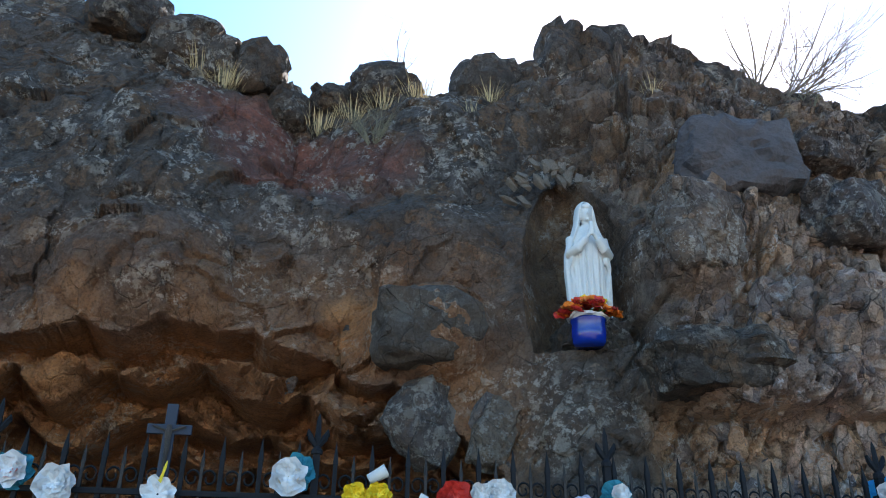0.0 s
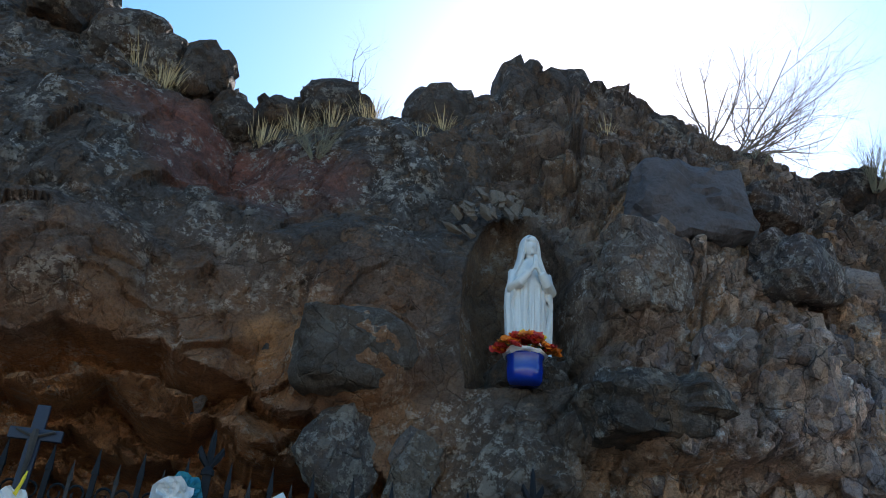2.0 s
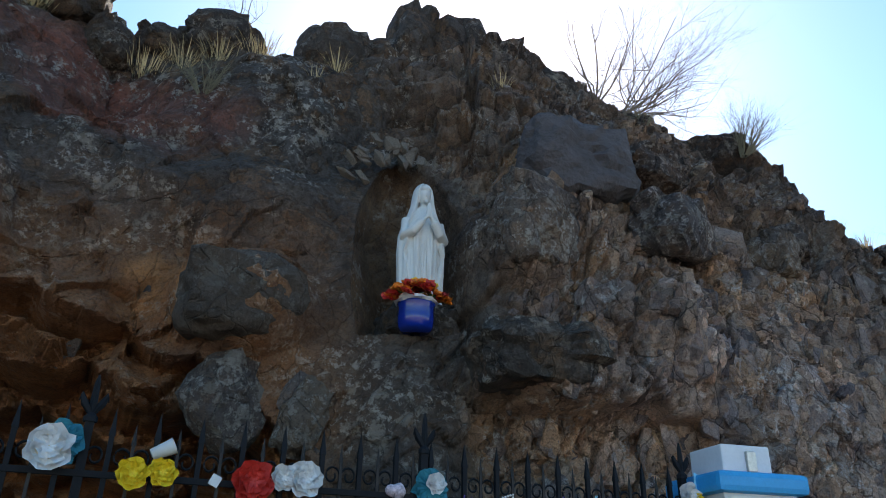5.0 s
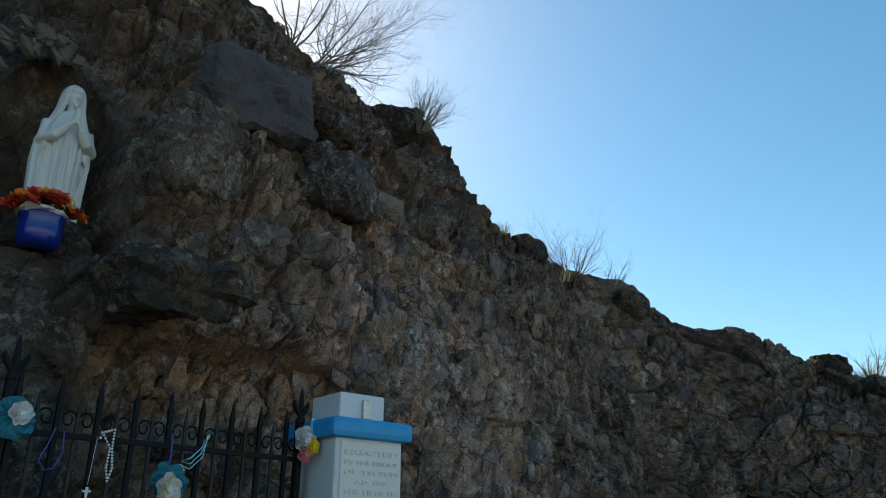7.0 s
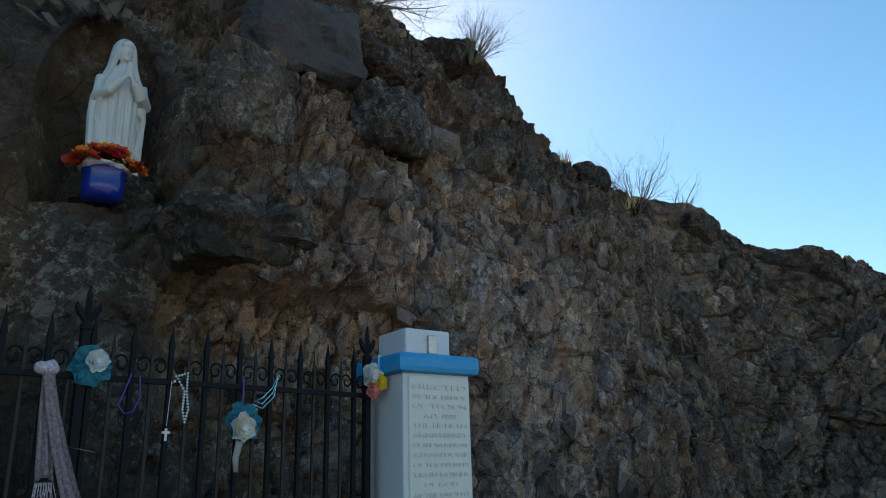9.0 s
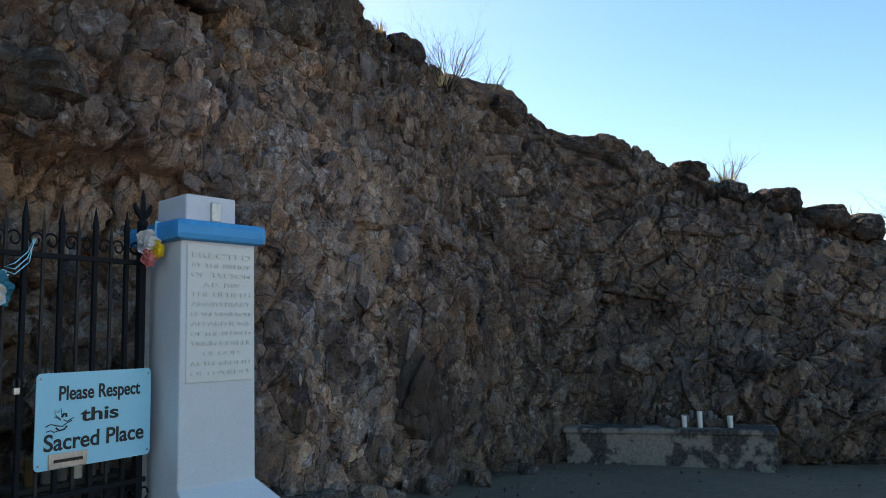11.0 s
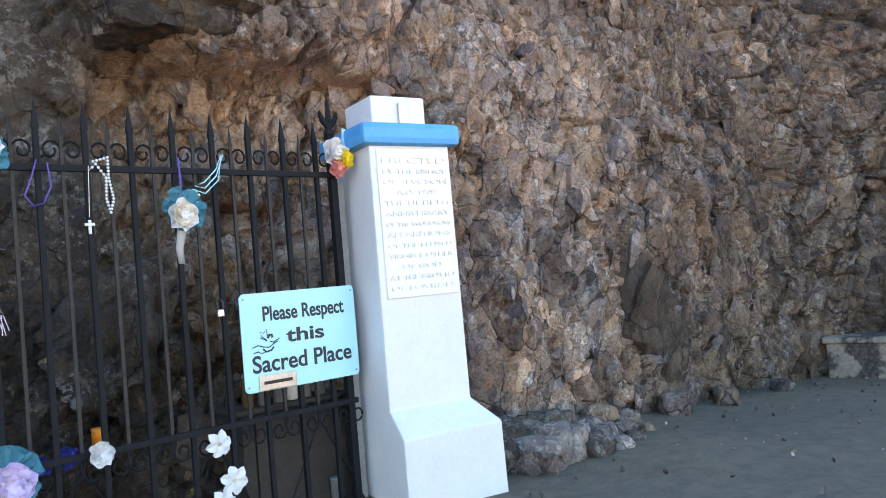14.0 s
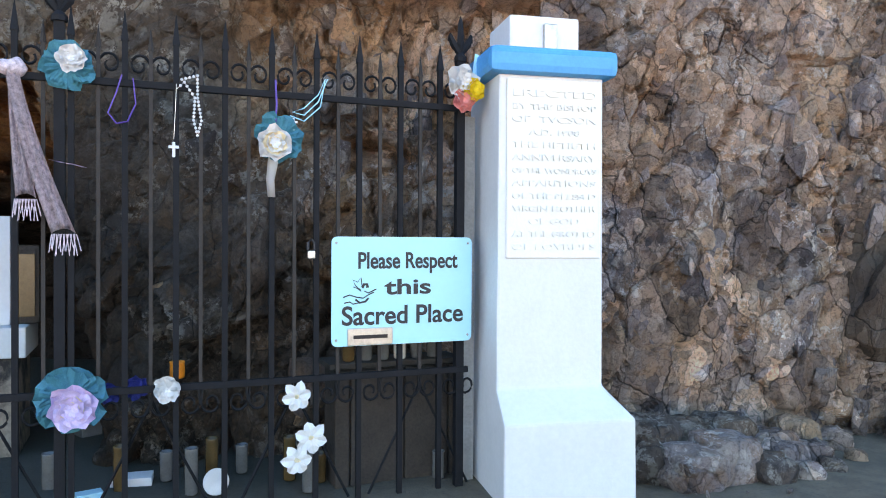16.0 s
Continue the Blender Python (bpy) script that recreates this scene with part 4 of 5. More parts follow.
def set_stones():
    """Stones set in the near stretch of the wall, each a piece of its own, and the finer rubble joined."""
    r = random.Random(21)
    shapes = []
    for k in range(14):
        bm = hull_stone(r, 0.7, 12)
        me = bpy.data.meshes.new("stone")
        bm.to_mesh(me)
        bm.free()
        me.materials.append(STONE)
        shapes.append(me)
    q, back, (nr, nc) = SKIN["q"], SKIN["back"], SKIN["n"]
    taken, made, tries = [], 0, 0

    def seat(j, i, w, t, h, proud):
        out = proud - t * 0.47
        x, y, z = q[j, i]
        bx, by = back[i]
        p = Vector((x - bx * out, y - by * out, z))
        turn = Euler((radians(r.uniform(-12, 10)), radians(r.gauss(24, 22)), math.atan2(by, bx) - math.pi / 2 + radians(r.uniform(-16, 16))))
        return Matrix.LocRotScale(p, turn, (w, t, h))

    while made < 270 and tries < 20000:
        tries += 1
        j, i = r.randrange(0, nr - 26), r.randrange(nc)
        x, y, z = q[j, i]
        if not (4.3 < x < 8.2 and y > 4.6 and -0.05 < z < 4.4) or not SKIN["free"][j, i]:
            continue
        w = r.choice((0.13, 0.17, 0.22, 0.28, 0.38, 0.5)) * r.uniform(0.8, 1.2)
        if any((x - a) ** 2 + (z - b) ** 2 < ((w + c) * 0.42) ** 2 for a, b, c in taken):
            continue
        taken.append((x, z, w))
        ob = new("stone", r.choice(shapes))
        ob.parent = CLIFF
        ob.matrix_world = seat(j, i, w, w * r.uniform(0.35, 0.5), w * r.uniform(0.9, 1.6), r.uniform(-0.015, 0.015))
        made += 1
    # pale stones set round the arch
    arch = []
    for me in shapes[:5]:
        me = me.copy()
        me.materials.clear()
        me.materials.append(ARCHSTONE)
        arch.append(me)
    for k in range(30):
        a = radians(20 + 128 * k / 29 + r.uniform(-5, 5))
        ob = new("stone", r.choice(arch))
        ob.parent = CLIFF
        far = r.uniform(0.98, 1.3)
        x, z = 2.5 + 0.5 * far * math.cos(a), 4.16 + 0.78 * far * math.sin(a)
        near = np.argmin((q[:, :, 0] - x) ** 2 + (q[:, :, 2] - z) ** 2 + 9 * (q[:, :, 1] > 6.9))
        y = q.reshape(-1, 3)[near, 1]
        ob.matrix_world = Matrix.LocRotScale((x, y + 0.045, z), Euler((radians(r.uniform(-25, 0)), radians(90) - a + radians(r.uniform(-30, 30)), radians(r.uniform(-20, 20)))), (r.uniform(0.06, 0.12), 0.09, r.uniform(0.1, 0.24)))
    # fine rubble
    vs, fs, n = [], [], 0
    temps = [(np.array([v.co[:] for v in me.vertices]), np.array([p.vertices[:] for p in me.polygons])) for me in shapes]
    count = 0
    while count < 2600:
        j, i = r.randrange(0, nr - 62), r.randrange(nc)
        x, y, z = q[j, i]
        if not SKIN["free"][j, i] or z < -0.3 or x > 15 or x < 4.6 and z > 3.6:
            continue
        if x < 3.0 and r.random() < 0.97 or (x > 9 or z > 4.5) and r.random() < 0.6:
            continue
        w = (0.05 + 0.2 * r.random() ** 1.8) * (1 if x < 9 else 1.4)
        co, tri = r.choice(temps)
        m = np.array(seat(j, i, w, w * r.uniform(0.5, 0.8), w * r.uniform(1.0, 2.0), r.uniform(-0.006, 0.018)))
        vs.append(co @ m[:3, :3].T + m[:3, 3])
        fs.append(tri + n)
        n += len(co)
        count += 1
    co, tri = np.concatenate(vs), np.concatenate(fs)
    me = bpy.data.meshes.new("rubble")
    me.vertices.add(len(co))
    me.vertices.foreach_set("co", co.astype(np.float32).ravel())
    me.loops.add(tri.size)
    me.loops.foreach_set("vertex_index", tri.astype(np.int32).ravel())
    me.polygons.add(len(tri))
    me.polygons.foreach_set("loop_start", np.arange(0, tri.size, 3, dtype=np.int32))
    me.polygons.foreach_set("use_smooth", np.zeros(len(tri), dtype=bool))
    me.update(calc_edges=True)
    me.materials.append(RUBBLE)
    ob = new("rubble", me)
    ob.parent = CLIFF
    tagged(ob, "fine angular rubble bedded in the cliff", kind="stuff")


# ---- dry plants ----
def twigs(bm, r, p, d, length, rad, depth, spread=0.6, up=0.25, kids=3):
    pts, radii = [Vector(p)], [rad]
    for k in range(4):
        d = (d + Vector((r.gauss(0, 0.16), r.gauss(0, 0.16), r.gauss(0, 0.12) + up * 0.1))).normalized()
        pts.append(pts[-1] + d * length / 4)
        radii.append(rad * (1 - 0.18 * (k + 1)))
    tube(bm, pts, radii, 3 if depth < 3 else 5, False)
    if depth:
        for k in range(kids + (r.random() < 0.5)):
            i = r.choice((1, 2, 3, 4))
            e = (d + Vector((r.gauss(0, spread), r.gauss(0, spread), r.gauss(0, spread * 0.7) + up))).normalized()
            twigs(bm, r, pts[i], e, length * r.uniform(0.45, 0.75), radii[i] * 0.7, depth - 1, spread, up, kids)


def crest_z(x, y):
    """Height of the cliff's skin at this place of the plan."""
    q = SKIN["q"].reshape(-1, 3)
    near = np.argsort((q[:, 0] - x) ** 2 + (q[:, 1] - y) ** 2)[:12]
    return float(q[near, 2].max())


def shrub(seed, x, y, z, length, stems, lean, depth, label, rad=0.012, spread=0.5, kids=3, material=None):
    r = random.Random(seed)
    root = thing("shrub", pose(x, y, z), label, "shrub", "dry shrubs on the ridge")
    for k in range(stems):
        bm = bmesh.new()
        a = r.uniform(0, 2 * math.pi)
        d = Vector((lean[0] + 0.55 * math.cos(a), lean[1] + 0.4 * math.sin(a), 1)).normalized()
        twigs(bm, r, (0.04 * math.cos(a), 0.04 * math.sin(a), -0.08), d, length * r.uniform(0.6, 1), rad, depth, spread, 0.25, kids)
        part("stem", bm, material or TWIG, root)
    return root


shrub(1, 5.6, 7.6, crest_z(5.6, 7.6), 1.6, 14, (1.15, 0, 0), 4, "bare leafless branching shrub on the ridge", 0.013, 0.95, 4)
shrub(2, 5.3, 7.7, crest_z(5.3, 7.7), 1.35, 6, (0.15, 0, 0), 4, "thin upright bare shrub on the ridge", 0.014, 0.4, 3)
shrub(3, 6.72, 6.85, 6.15, 0.55, 34, (0.25, -0.3, 0), 3, "low grey dry bush on the cliff", 0.007, 0.7, 3, SAGE)
shrub(4, 9.3, 6.35, crest_z(9.3, 6.35), 0.9, 12, (0.2, 0, 0), 3, "bare pale twiggy bush on the ridge", 0.01, 0.5, 3)
shrub(5, 9.9, 6.1, crest_z(9.9, 6.1), 0.6, 6, (0.9, 0, 0), 2, "small bare twiggy bush on the ridge", 0.01, 0.5, 3)
shrub(6, 0.95, 8.4, 6.98, 0.75, 4, (0.1, 0, 0), 3, "small bare shrub on a boulder", 0.01, 0.55, 3)
shrub(7, 12.3, 3.45, 3.45, 0.6, 5, (0.1, 0.1, 0), 3, "small bare shrub on the ridge", 0.01, 0.5, 2)
shrub(8, 13.1, 1.1, 2.4, 0.85, 12, (0, 0.3, 0), 3, "wide bare shrub on the ridge", 0.01, 0.6, 3)
shrub(9, 12.9, 1.9, 2.8, 0.35, 2, (0, 0, 0), 2, "thin bare twig on the ridge", 0.008, 0.4, 2)
shrub(10, 14.8, -0.5, 1.65, 0.4, 4, (0, 0.2, 0), 3, "small bare shrub on the ridge", 0.01, 0.6, 2)
shrub(11, 0.72, 7.55, crest_z(0.72, 7.55), 0.42, 22, (0, -0.25, 0), 3, "dense grey-green dry brush on the cliff", 0.006, 0.75, 3, SAGE)
shrub(12, -1.4, 8.3, 7.28, 0.4, 3, (0, 0, 0), 3, "small bare shrub on a boulder", 0.005, 0.6, 2)
shrub(13, 5.5, 7.15, crest_z(5.5, 7.15), 0.3, 10, (0, -0.3, 0), 2, "low dark dry brush on the cliff", 0.006, 0.7, 3, SAGE)


def tuft(seed, x, y, z, h, n, label="dry straw-coloured grass tuft on the ridge", material=None, wide=0.12):
    r = random.Random(seed)
    bm = bmesh.new()
    for _ in range(n):
        a, s = r.uniform(0, 2 * math.pi), r.uniform(0, wide)
        p = Vector((s * math.cos(a), s * math.sin(a), -0.05))
        d = Vector((math.cos(a) * r.uniform(0, 0.7), math.sin(a) * r.uniform(0, 0.7), 1)).normalized()
        k, w = h * r.uniform(0.5, 1.1), r.uniform(0.002, 0.004)
        side = Vector((-math.sin(a), math.cos(a), 0)) * w
        tip = p + d * k + Vector((math.cos(a), math.sin(a), -0.4)) * k * r.uniform(0, 0.3)
        m1 = p + d * k * 0.55
        v = [bm.verts.new(c) for c in (p - side, p + side, m1 + side * 0.8, m1 - side * 0.8, tip)]
        bm.faces.new((v[0], v[1], v[2], v[3]))
        bm.faces.new((v[3], v[2], v[4]))
    ob = part("grass_tuft", bm, material or STRAW)
    ob.matrix_world = pose(x, y, crest_z(x, y))
    return tagged(ob, label, "grass", "dry grass tufts")


for k, (x, y, z, h, n, w) in enumerate(((-0.9, 8.0, 6.75, 0.3, 120, 0.2), (-1.2, 8.15, 7.2, 0.35, 90, 0.2), (0.15, 8.2, 6.65, 0.28, 120, 0.25), (0.5, 8.1, 6.6, 0.25, 90, 0.2), (1.25, 8.05, 6.75, 0.28, 120, 0.25),
                                        (0.85, 8.0, 6.6, 0.25, 90, 0.2), (2.05, 7.95, 6.9, 0.28, 60, 0.15), (1.75, 7.5, 6.2, 0.2, 24, 0.1), (3.55, 6.95, 5.75, 0.2, 26, 0.12),
                                        (7.75, 6.8, 5.55, 0.28, 220, 0.15), (8.1, 6.6, 5.35, 0.2, 90, 0.12), (9.15, 6.4, 5.15, 0.22, 90, 0.15), (12.15, 3.5, 3.45, 0.35, 260, 0.2), (12.6, 2.25, 3.05, 0.22, 80, 0.15),
                                        (13.0, 1.4, 2.45, 0.25, 160, 0.25), (13.2, 0.8, 2.15, 0.22, 120, 0.2), (14.9, -0.6, 1.6, 0.3, 200, 0.3))):
    tuft(200 + k, x, y, z, h, n, wide=w)


# ---- pot with flowers in the niche ----
def petals(bm, r, c, rad, n, layers=3, tilt=0.5, ax=None):
    """A ruffled bloom facing -y: cupped, frilled rings inside one another."""
    ax = ax or Matrix.Identity(3)
    m = n * 4
    for l in range(layers):
        ring = rad * (1 - l / (layers + 0.3))
        ph, base = r.uniform(0, 6.28), -rad * 0.2 * l
        rows = []
        for t, cup in ((0.1, 0.0), (0.5, 0.12), (0.8, 0.42), (1.0, 0.75)):
            row = []
            for k in range(m):
                a = 2 * math.pi * k / m
                notch = 1 - 0.13 * t * (0.5 + 0.5 * math.cos(n * a + ph)) ** 2 + 0.09 * t * r.uniform(-1, 1)
                frill = math.sin(n * a + ph) * 0.16 * t * t + r.uniform(-0.05, 0.05) * t
                rr = ring * t * notch
                row.append(bm.verts.new(Vector(c) + ax @ Vector((rr * math.cos(a), base - ring * (cup * tilt * 0.7 + frill), rr * math.sin(a)))))
            rows.append(row)
        for p, q in zip(rows, rows[1:]):
            for k in range(m):
                bm.faces.new((p[k], q[k], q[(k + 1) % m], p[(k + 1) % m]))


def pot_of_flowers():
    root = thing("flower_pot", pose(2.4, 6.2, 3.05) @ Matrix.Diagonal((1.1, 1.1, 0.84, 1)), "cobalt blue glazed pot of orange and yellow flowers", "flower pot")
    bm = bmesh.new()
    lathe(bm, [(0.095, 0), (0.115, 0.03), (0.122, 0.12), (0.118, 0.2), (0.128, 0.235), (0.13, 0.25), (0.118, 0.252), (0.105, 0.22)], 28)
    part("pot", bm, COBALT, root, smooth=True)
    r = random.Random(5)
    bm = bmesh.new()
    lathe(bm, [(0.125, 0.245), (0.15, 0.262), (0.14, 0.285), (0.11, 0.28)], 22)
    for v in bm.verts:
        v.co += Vector((r.gauss(0, 0.006), r.gauss(0, 0.006), r.gauss(0, 0.008)))
    part("wrapper", bm, PAPER, root, "crumpled pale wrapping")
    for k in range(70):
        a, s = r.uniform(0, 2 * math.pi), math.sqrt(r.random()) * 0.2
        bm = bmesh.new()
        c = (s * math.cos(a) * 0.95, s * math.sin(a) * 0.8 - 0.04, 0.27 + 0.14 * (1 - (s / 0.2) ** 2) + r.uniform(-0.02, 0.03))
        petals(bm, r, c, r.uniform(0.045, 0.065), 7, 3, 0.6, Euler((radians(-35 + r.uniform(-25, 15)), 0, radians(r.uniform(-40, 40)))).to_matrix())
        part("bloom", bm, r.choice((ORANGE, ORANGE, YELLOW, REDP, REDP)), root)
    bm = bmesh.new()
    for k in range(40):
        a, s = r.uniform(0, 2 * math.pi), r.uniform(0.04, 0.19)
        tube(bm, [(0.3 * s * math.cos(a), 0.3 * s * math.sin(a), 0.22), (s * math.cos(a), s * math.sin(a) * 0.6, 0.33)], [0.004, 0.012], 4)
    part("foliage", bm, LEAF, root)


pot_of_flowers()


# ---- offerings on the fence ----
def rosette(name, x, z, label, outer, inner, core, ro, ri, rc, y=FY - 0.035, seed=1, shift=(0, 0)):
    r = random.Random(seed)
    root = thing(name, pose(x, y, z, 0, 0, 0), label, "flower", "paper flowers tied to the fence")
    if outer:
        bm = bmesh.new()
        for k in range(2):
            petals(bm, r, (0, 0.012 - 0.01 * k, 0), ro * (1 - 0.12 * k), 7 + 2 * k, 1, 0.15)
        petals(bm, r, (0, 0.006, 0), ro * 0.75, 11, 1, 0.3)
        part("net_ruffle", bm, outer, root)
    bm = bmesh.new()
    petals(bm, r, (shift[0], -0.012, shift[1]), ri, 6, 4, 0.8)
    part("bloom", bm, inner, root)
    bm = bmesh.new()
    petals(bm, r, (shift[0], -0.035, shift[1]), rc, 5, 2, 0.8)
    part("heart", bm, core, root)
    bm = bmesh.new()
    tube(bm, [(0, 0.015, 0.0), (0, 0.045, 0.01)], 0.004, 4)
    part("tie", bm, LEAF, root)
    return root


rosette("paper_flower", 2.03, 1.81, "teal net rosette with a white paper bloom", TEAL, PAPER, PAPER, 0.1, 0.055, 0.03, seed=2, shift=(0.015, 0.02))
rosette("paper_flower", 2.825, 1.58, "teal net rosette with a cream paper bloom", TEAL, PAPER, CREAM, 0.105, 0.075, 0.05, seed=3, shift=(-0.025, -0.03))
rosette("paper_flower", 2.04, 0.54, "teal net rosette with a lilac paper bloom", TEAL, LILAC, CREAM, 0.135, 0.09, 0.045, seed=4, shift=(0.01, -0.025))
rosette("paper_flower", 0.32, 1.88, "white and orange paper bloom with teal net", TEAL, PAPER, CREAM, 0.1, 0.1, 0.05, seed=5, shift=(-0.03, -0.03))
rosette("paper_flower", -1.02, 1.84, "white and peach bloom with teal net", TEAL, PAPER, PINK, 0.1, 0.085, 0.04, seed=6)
rosette("white_carnation", -0.8, 1.78, "white cloth carnation tied to the fence", None, PAPER, PAPER, 0.1, 0.1, 0.06, seed=7)
rosette("yellow_rose", 0.63, 1.77, "yellow cloth rose tied to the fence", None, YELLOW, YELLOW, 0, 0.07, 0.04, seed=8)
rosette("yellow_rose", 0.75, 1.785, "yellow cloth rose tied to the fence", None, YELLOW, YELLOW, 0, 0.065, 0.04, seed=9)
rosette("red_flower", 1.14, 1.77, "red cloth flower tied to the fence", None, REDP, REDP, 0, 0.1, 0.05, seed=10)
rosette("white_rose", 1.38, 1.8, "white cloth rose tied to the fence", None, PAPER, PAPER, 0, 0.085, 0.05, seed=11)
rosette("white_rose", 1.28, 1.8, "white cloth rose tied to the fence", None, PAPER, PAPER, 0, 0.065, 0.04, seed=12)
rosette("white_rose", 2.385, 0.56, "white cloth flower on the lower fence rail", None, PAPER, PAPER, 0, 0.055, 0.03, seed=13)
rosette("blue_flower", 2.17, 0.545, "dark blue cloth flower on the lower fence rail", None, BLUEP, BLUEP, 0, 0.045, 0.03, y=FY + 0.035, seed=21)
rosette("blue_flower", 2.27, 0.56, "dark blue cloth flower on the lower fence rail", None, BLUEP, BLUEP, 0, 0.05, 0.03, y=FY + 0.035, seed=22)
rosette("cloth_posy", 3.64, 1.87, "white cloth bloom of a faded posy", None, PAPER, PAPER, 0, 0.08, 0.04, seed=14)
rosette("cloth_posy", 3.69, 1.835, "yellow cloth bloom of a faded posy", None, YELLOW, YELLOW, 0, 0.055, 0.03, y=FY - 0.06, seed=15)
rosette("cloth_posy", 3.645, 1.785, "pink cloth bloom of a faded posy", None, PINK, PINK, 0, 0.055, 0.03, y=FY - 0.05, seed=16)


def lily(x, z, seed, s=0.064, tilt=0):
    r = random.Random(seed)
    root = thing("cloth_lily", pose(x, FY - 0.04, z, 0, tilt, 0), "white cloth lily tied to the fence bars", "flower", "cloth lilies")
    for k in range(6):
        a = math.pi * k / 3 + 0.2
        d, sd = Vector((math.cos(a), 0, math.sin(a))), Vector((-math.sin(a), 0, math.cos(a)))
        bm = bmesh.new()
        v = [bm.verts.new(p) for p in (Vector((0, 0, 0)), d * s * 0.55 + sd * s * 0.4 + Vector((0, -0.02, 0)), d * s * 0.55 - sd * s * 0.4 + Vector((0, -0.02, 0)), d * s * r.uniform(0.95, 1.1) + Vector((0, 0.006, 0)), d * s * 0.5 + Vector((0, -0.006, 0)), d * s * 0.86 + sd * s * 0.26 + Vector((0, -0.008, 0)), d * s * 0.86 - sd * s * 0.26 + Vector((0, -0.008, 0)))]
        for f in ((0, 4, 1), (0, 2, 4), (4, 5, 1), (4, 3, 5), (4, 6, 3), (4, 2, 6)):
            bm.faces.new([v[i] for i in f])
        part("petal", bm, PAPER, root)
    bm = bmesh.new()
    tube(bm, [(0, 0.03, -0.02), (0, -0.005, 0), (0, -0.03, 0.01)], [0.004, 0.01, 0.004], 6)
    part("heart", bm, CREAM, root)


lily(2.9, 0.49, 1)
lily(2.96, 0.31, 2, 0.07, 30)
lily(2.9, 0.22, 3, 0.065, 70)


def cord(name, pts, material, label, category, rad=0.003, beads=0.0):
    """A hanging cord or string of beads along points, draped on the fence."""
    root = thing(name, pose(*pts[0]), label, category, "offerings hung on the fence")
    o = Vector(pts[0])
    rel = [Vector(p) - o for p in pts]
    bm = bmesh.new()
    if beads:
        for a, b in zip(rel, rel[1:]):
            n = max(1, int((b - a).length / (beads * 2.1)))
            for k in range(n):
                vs = bmesh.ops.create_icosphere(bm, subdivisions=1, radius=beads)["verts"]
                bmesh.ops.translate(bm, verts=vs, vec=a.lerp(b, k / n))
        ob = part("beads", bm, material, root)
        tagged(ob, kind="stuff")
        bm = bmesh.new()
        rad = 0.001
    tube(bm, rel, rad, 4)
    part("string", bm, material, root)
    return root


FZ = FY - 0.03
cord("bead_string", [(2.44, FZ, 1.79), (2.5, FZ, 1.81), (2.5, FZ, 1.72), (2.515, FZ, 1.63), (2.5, FZ, 1.57), (2.485, FZ, 1.63), (2.49, FZ, 1.72), (2.45, FZ, 1.78), (2.42, FZ, 1.75)], PAPER, "pale green bead rosary looped on the rail", "rosary", 0.003, 0.007)
cord("cord_necklace", [(2.26, FZ, 1.78), (2.27, FZ, 1.68), (2.24, FZ, 1.61), (2.2, FZ, 1.6), (2.17, FZ, 1.64), (2.2, FZ, 1.72), (2.22, FZ, 1.79)], PURPLE, "thin purple cord necklace looped on the rail", "necklace", 0.0035)
cord("cord_necklace", [(3.03, FZ, 1.84), (2.99, FZ, 1.74), (2.93, FZ, 1.68), (2.88, FZ, 1.69), (2.93, FZ, 1.71), (2.99, FZ, 1.77), (3.02, FZ, 1.84), (3.0, FZ, 1.72), (2.93, FZ, 1.655), (2.87, FZ, 1.675)], SIGNBLUE, "pale blue cord looped on the rail", "necklace", 0.0028)
cord("violet_ribbon", [(2.81, FZ, 1.82), (2.815, FZ, 1.72), (2.81, FZ, 1.64)], PURPLE, "violet ribbon hanging from the rail", "ribbon", 0.005)
cord("cross_chain", [(2.42, FZ, 1.77), (2.415, FZ, 1.65), (2.41, FZ, 1.55)], SILVER, "thin chain of a small cross", "necklace", 0.0015)


def ribbon(pts, width, material, label):
    """A strip of cloth hanging in folds from the fence."""
    root = thing("ribbon", pose(*pts[0]), label, "ribbon", "offerings hung on the fence")
    bm = bmesh.new()
    o = Vector(pts[0])
    rows = []
    for k, p in enumerate(pts):
        c, w = Vector(p) - o, width * (0.6 + 0.4 * math.sin(k * 1.9) ** 2)
        rows.append([bm.verts.new(c + Vector((w * u, 0.006 * math.sin(k * 2 + u * 5), 0))) for u in (-0.5, -0.15, 0.2, 0.5)])
    for a, b in zip(rows, rows[1:]):
        for i in range(3):
            bm.faces.new((a[i], b[i], b[i + 1], a[i + 1]))
    bmesh.ops.solidify(bm, geom=bm.faces[:], thickness=0.002)
    part("strip", bm, material, root, smooth=True)


ribbon([(2.8, FZ, 1.54), (2.797, FZ - 0.01, 1.47), (2.79, FZ, 1.4), (2.795, FZ, 1.33)], 0.045, PAPER, "white cloth strip hanging below a paper rosette")
ribbon([(1.97, FZ, 1.45), (2.01, FZ - 0.01, 1.44), (2.05, FZ, 1.435), (2.09, FZ, 1.425)], 0.02, LILAC, "short lilac ribbon tied across a fence bar")


def small_cross(x, y, z, s, material, label):
    bm = bmesh.new()
    box(bm, -s * 0.1, s * 0.1, -0.004, 0.004, -s * 0.62, s * 0.4, 0.001)
    box(bm, -s * 0.34, s * 0.34, -0.0045, 0.0045, -s * 0.02, s * 0.17, 0.001)
    ob = part("small_cross", bm, material)
    ob.matrix_world = pose(x, y, z)
    tagged(ob, label, "cross", "small crosses on the fence")


small_cross(2.41, FZ, 1.515, 0.058, PAPER, "small white cross hanging on a chain")
small_cross(2.885, FZ, 1.645, 0.05, PAPER, "small white cross hanging on a cord")


